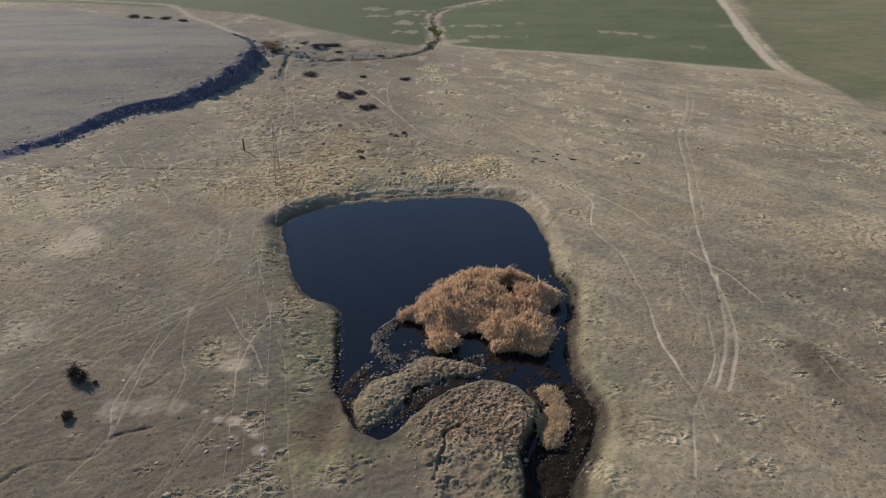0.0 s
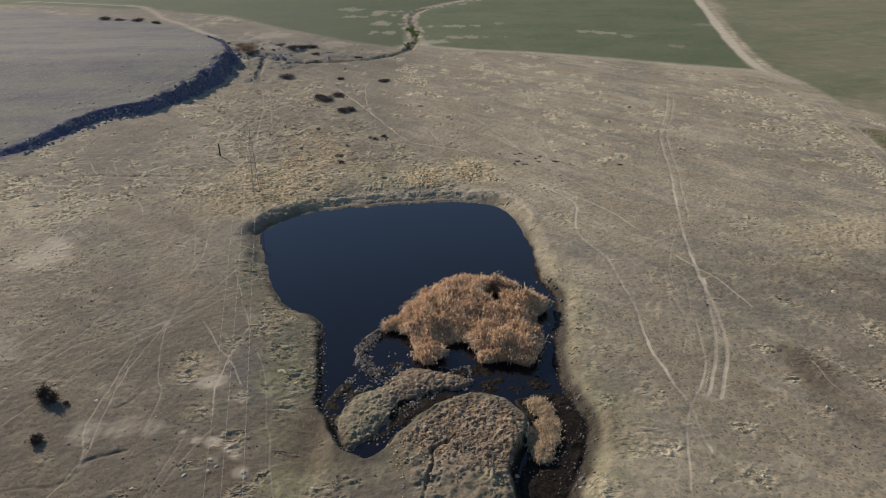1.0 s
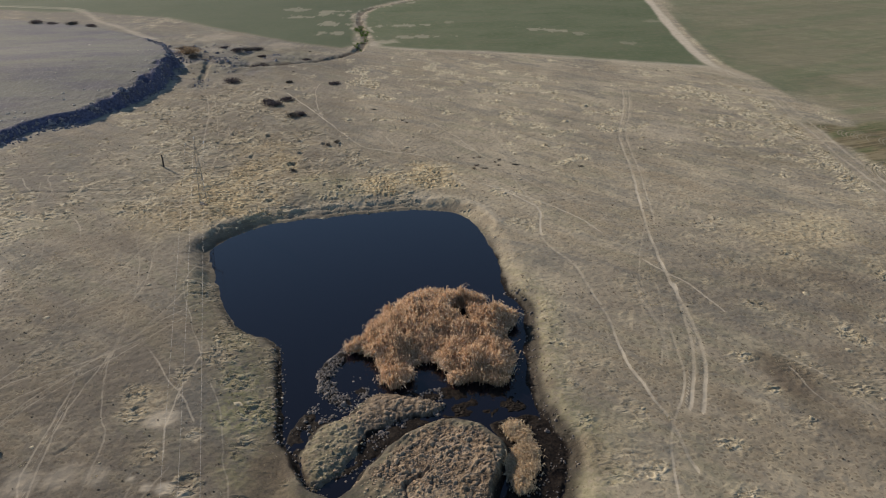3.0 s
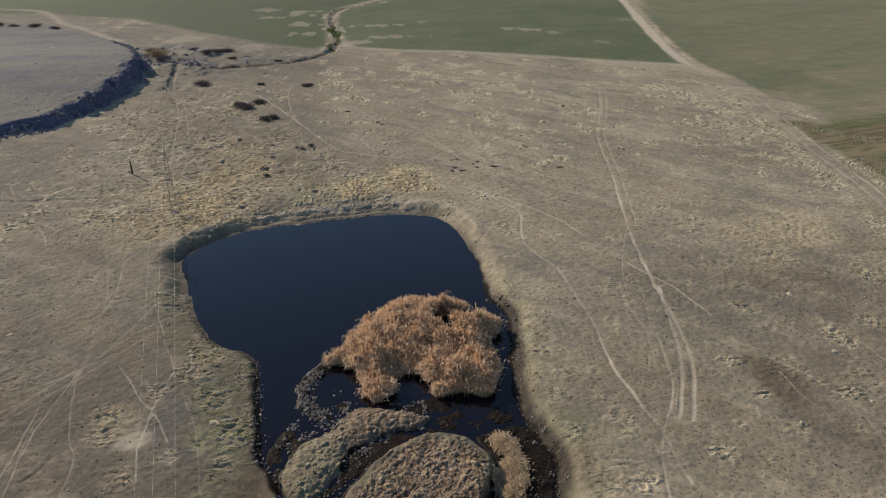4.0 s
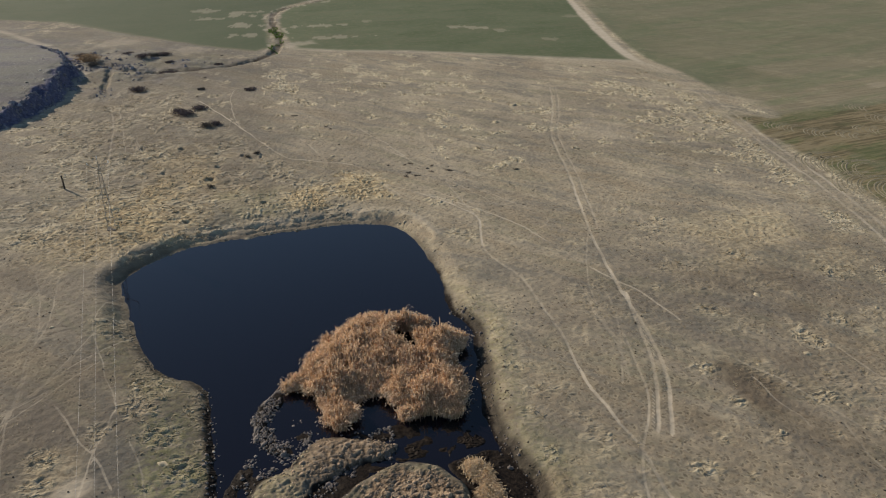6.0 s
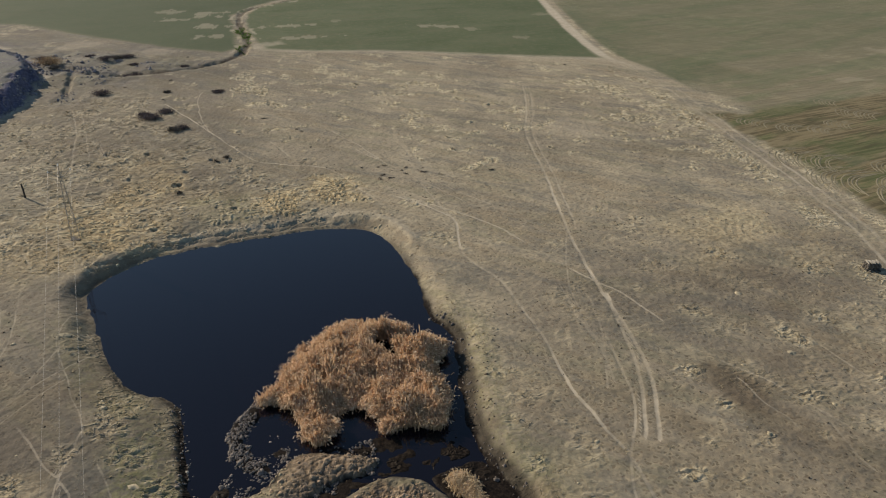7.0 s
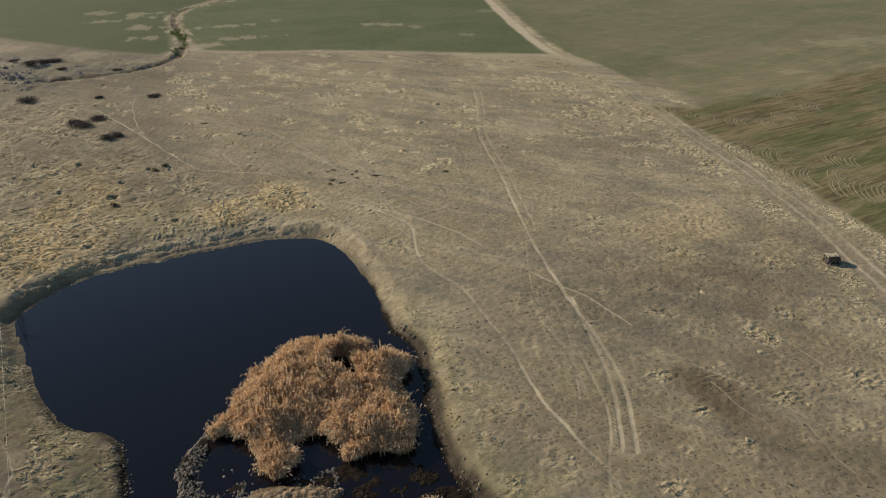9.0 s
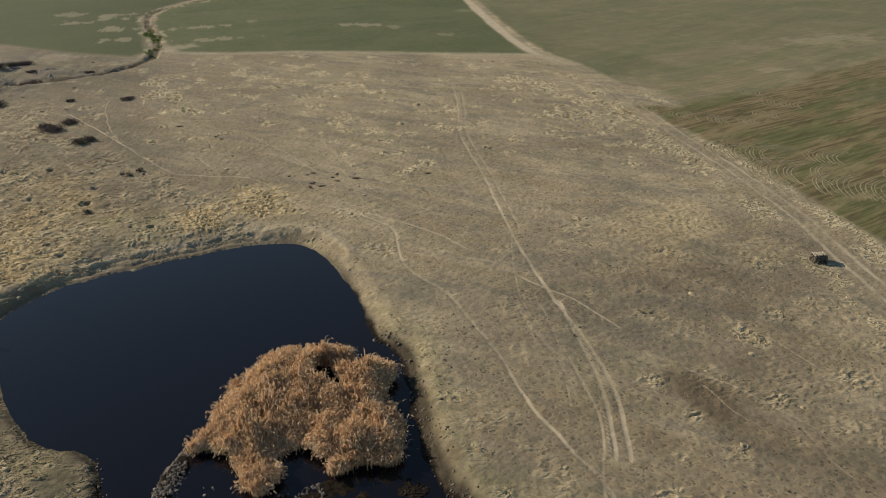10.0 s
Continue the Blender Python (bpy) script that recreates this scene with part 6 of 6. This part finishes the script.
def furrows():
    """Ridges that the plough left where it turned at the edge of the worked field."""
    co, faces = [], []
    # first bend's place, how many, half length, bulge
    away, aside = (0.72, 0.69), (0.69, -0.72)
    sets = [(79.6, 128.2, 4, 2.2, 0.8), (81.5, 123.4, 8, 2.2, 0.9), (86.0, 118.6, 6, 2.4, 0.9), (90.5, 116.2, 6, 2.4, 0.9), (77.0, 106.6, 14, 4.4, 1.7), (76.8, 97.5, 11, 5.2, 2.0), (84.2, 92.2, 3, 5.0, 1.9),
            (81.0, 89.5, 14, 4.6, 1.3), (83.0, 78.5, 16, 3.0, 0.9), (104.0, 131.0, 6, 2.6, 0.9), (103.0, 124.0, 10, 3.0, 0.9), (95.5, 118.5, 7, 2.2, 0.8), (92.0, 88.0, 9, 3.6, 1.2), (88.0, 98.5, 8, 3.2, 1.2)]
    for sx, sy, count, half, bulge in sets:
        for i in range(count):
            jog = rng.normal(0, 0.1)
            ox, oy = sx + aside[0] * (0.66 * i + jog), sy + aside[1] * (0.66 * i + jog)
            tall, cut = rng.uniform(0.015, 0.035), rng.uniform(0.6, 1.1)
            pts = []
            for s in np.linspace(-1, cut, 22):
                g = half * s * (1 + 0.08 * math.sin(i * 1.3))
                q = bulge * (s * s - 1) + 0.9 * bulge * max(s, 0) ** 2
                pts.append((ox + away[0] * g + aside[0] * q, oy + away[1] * g + aside[1] * q))
            base = len(co)
            for k, (px, py) in enumerate(pts):
                qx, qy = pts[min(k + 1, len(pts) - 1)]
                rx, ry = pts[max(k - 1, 0)]
                tx, ty = qx - rx, qy - ry
                ln = math.hypot(tx, ty) or 1
                nx, ny = -ty / ln * 0.25, tx / ln * 0.25
                co += [(px - nx, py - ny, -0.03), (px, py, tall), (px + nx, py + ny, -0.03)]
                if k:
                    j = base + 3 * k
                    faces += [(j - 3, j, j + 1, j - 2), (j - 2, j + 1, j + 2, j - 1)]
    co = np.array(co)
    co[:, 2] += land(co[:, 0].copy(), co[:, 1].copy())
    tagged(raw_mesh("furrow_ridges", co, faces, M_RIDGE), "curved earth ridges where the plough turned", "furrows", kind="stuff")


grass_cover()
shore_stuff()
reeds("reed_bed", REED_BED, 105000, 2.1, M_REED, M_PLUME, "dense bed of tall dry orange-tan reeds standing in the pond", holes=1.6, close=4.6)
reeds("reed_strip", smooth([(9.0, 53.4), (9.9, 53.9), (10.5, 53.0), (10.6, 51.3), (10.3, 49.3), (9.6, 47.2), (8.7, 46.1), (8.2, 47.5), (8.3, 49.1), (9.1, 50.3), (9.5, 51.8), (9.1, 52.6)], True, 3), 20000, 0.75, M_REED_PALE, M_REED_PALE, "strip of pale straw-coloured reeds beside the ditch", holes=3.0, seed=8, ragged=0.2, close=9.0)
pylon()
post()
stone_stack()
furrows()
for i, (x, y, r, h) in enumerate(((-20.2, 152.0, 1.8, 0.9), (-17.6, 155.5, 1.4, 0.7), (-21.6, 155.0, 1.2, 0.5), (-15.6, 143.4, 1.1, 0.9), (-14.2, 144.4, 0.9, 0.8), (-31.5, 172.6, 1.7, 1.3), (-29.6, 206.0, 1.6, 1.0), (-32.0, 205.0, 1.5, 0.9),
                                  (-34.6, 203.0, 1.5, 0.9), (-27.1, 188.0, 2.0, 0.6), (-8.6, 168.0, 1.2, 0.5), (-44.5, 196.0, 1.2, 0.7), (-50.0, 211.0, 1.6, 0.7), (-38.5, 208.0, 1.2, 0.6), (-27.6, 197.6, 1.0, 0.5), (-18.7, 170.6, 0.7, 0.4), (-16.3, 193.7, 0.9, 0.5), (-102.4, 252.0, 2.0, 1.2), (-97.0, 250.6, 1.6, 1.0), (-90.7, 248.5, 2.0, 1.2), (-84.2, 245.0, 1.6, 1.0))):
    shrub("dark_bush_shape", x, y, r * 0.95, h * 0.75, M_SHRUB_GREY if i % 4 < 3 else M_SHRUB, "dark leafless thorny bush on the dry pasture", 1100, i + 1, 10, "dark bushes on the far pasture")
shrub("russet_bush", -47.0, 203.0, 3.0, 1.4, M_SHRUB_RED, "wide russet-brown bush beside the creek", 1600, 21, 10)
# bush-shaped stand-ins for dark forms taken to be animals
shrub("dark_bush_shape", -33.4, 54.6, 0.5, 1.0, M_STAND_IN_BROWN, "dark brown bush-shaped stand-in for an animal, casting a long shadow on pasture", 1500, 31, 8)
shrub("dark_bush_shape", -32.6, 54.0, 0.5, 0.95, M_STAND_IN_BROWN, "dark brown bush-shaped stand-in for an animal, casting a long shadow on pasture", 1500, 32, 8)
shrub("dark_bush_shape", -31.5, 48.9, 0.4, 0.55, M_STAND_IN_BROWN, "small black bush-shaped stand-in for a dark form beside an eroded ditch", 1200, 33, 8)
shrub("dark_bush_shape", -31.2, 53.6, 0.22, 0.3, M_STAND_IN_BROWN, "tiny dark bush shape on trodden pasture", 260, 34, 4)

# low scrub, three shapes repeated
SCRUB = [shrub("scrub", -8.5, 126.0, 0.5, 0.45, M_SHRUB, "low dark scrub on the dry pasture", 260, 41 + k, 5, "low scrub on the pasture") if k == 0 else
         shrub("scrub", (-7.0, -13.3)[k - 1], (127.6, 113.9)[k - 1], 0.6, 0.4, M_SHRUB, "low dark scrub on the dry pasture", 300, 41 + k, 5, "low scrub on the pasture") for k in range(3)]
SCRUB_SPOTS = [(13.6, 115.4), (15.3, 114.0), (17.0, 116.8), (18.0, 113.5), (19.2, 115.4), (16.2, 112.6), (14.6, 117.2), (2.9, 142.5), (5.5, 136.6), (6.3, 131.1), (4.2, 139.0), (59.0, 172.0), (62.7, 171.5), (64.4, 172.4), (66.2, 172.1), (40.3, 171.4), (-15.5, 102.1), (15.0, 116.0), (16.6, 115.2), (17.4, 114.6), (18.6, 116.4), (15.8, 113.4), (19.8, 114.2), (14.0, 113.8), (20.4, 115.8), (17.8, 112.2), (30.5, 112.5), (31.5, 104.0), (-2.0, 131.0), (1.5, 129.0), (-4.5, 139.0)]
g = np.random.default_rng(17)
for k in range(36):
    if k < 30:
        SCRUB_SPOTS.append((g.uniform(-46, -14), g.uniform(165, 212)))
    else:
        SCRUB_SPOTS.append((g.uniform(-16, 8), g.uniform(122, 168)))
for k, (x, y) in enumerate(SCRUB_SPOTS):
    s = g.uniform(0.2, 0.6)
    copy_thing(SCRUB[k % 3], pose(x + g.normal(0, 0.8), y + g.normal(0, 0.8), ground_at(x, y) - 0.03, 0, 0, g.uniform(0, 360)) @ Matrix.Diagonal((s * g.uniform(0.8, 2.2), s, s * 0.6, 1)))


# ---------------------------------------------------------------- stones
ROCKS = [tagged(new("rock", stone_mesh("rock", M_STONE, s, (1, 0.7, 0.3))), "pale angular limestone rock lying on bare ground", "rock", "loose pale rocks") for s in (11, 12, 13)]
ROCK_SPOTS = [(-17.0, 46.2, 0.24), (-16.4, 45.5, 0.2), (-14.2, 44.8, 0.26), (-16.9, 45.0, 0.2), (-14.0, 44.2, 0.22), (-15.8, 47.0, 0.16), (-9.6, 63.0, 0.2), (-9.1, 61.4, 0.14), (-10.0, 59.4, 0.16), (-18.6, 44.6, 0.22)]
for k in range(70):
    (ax, ay), (bx, by) = PLATEAU[k % 8], PLATEAU[k % 8 + 1]
    along, back = g.uniform(0, 1), g.exponential(7) + 2.5
    ROCK_SPOTS.append((ax + (bx - ax) * along - back, ay + (by - ay) * along + 0.25 * back, g.uniform(0.12, 0.4)))
for k, (x, y, r) in enumerate(ROCK_SPOTS):
    m = pose(x, y, ground_at(x, y) + 0.1 * r, g.uniform(-12, 12), g.uniform(-12, 12), g.uniform(0, 360)) @ Matrix.Diagonal((r, r, r, 1))
    if k < 3:
        ROCKS[k].matrix_world = m
    else:
        copy_thing(ROCKS[k % 3], m).scale = (r, r, r)
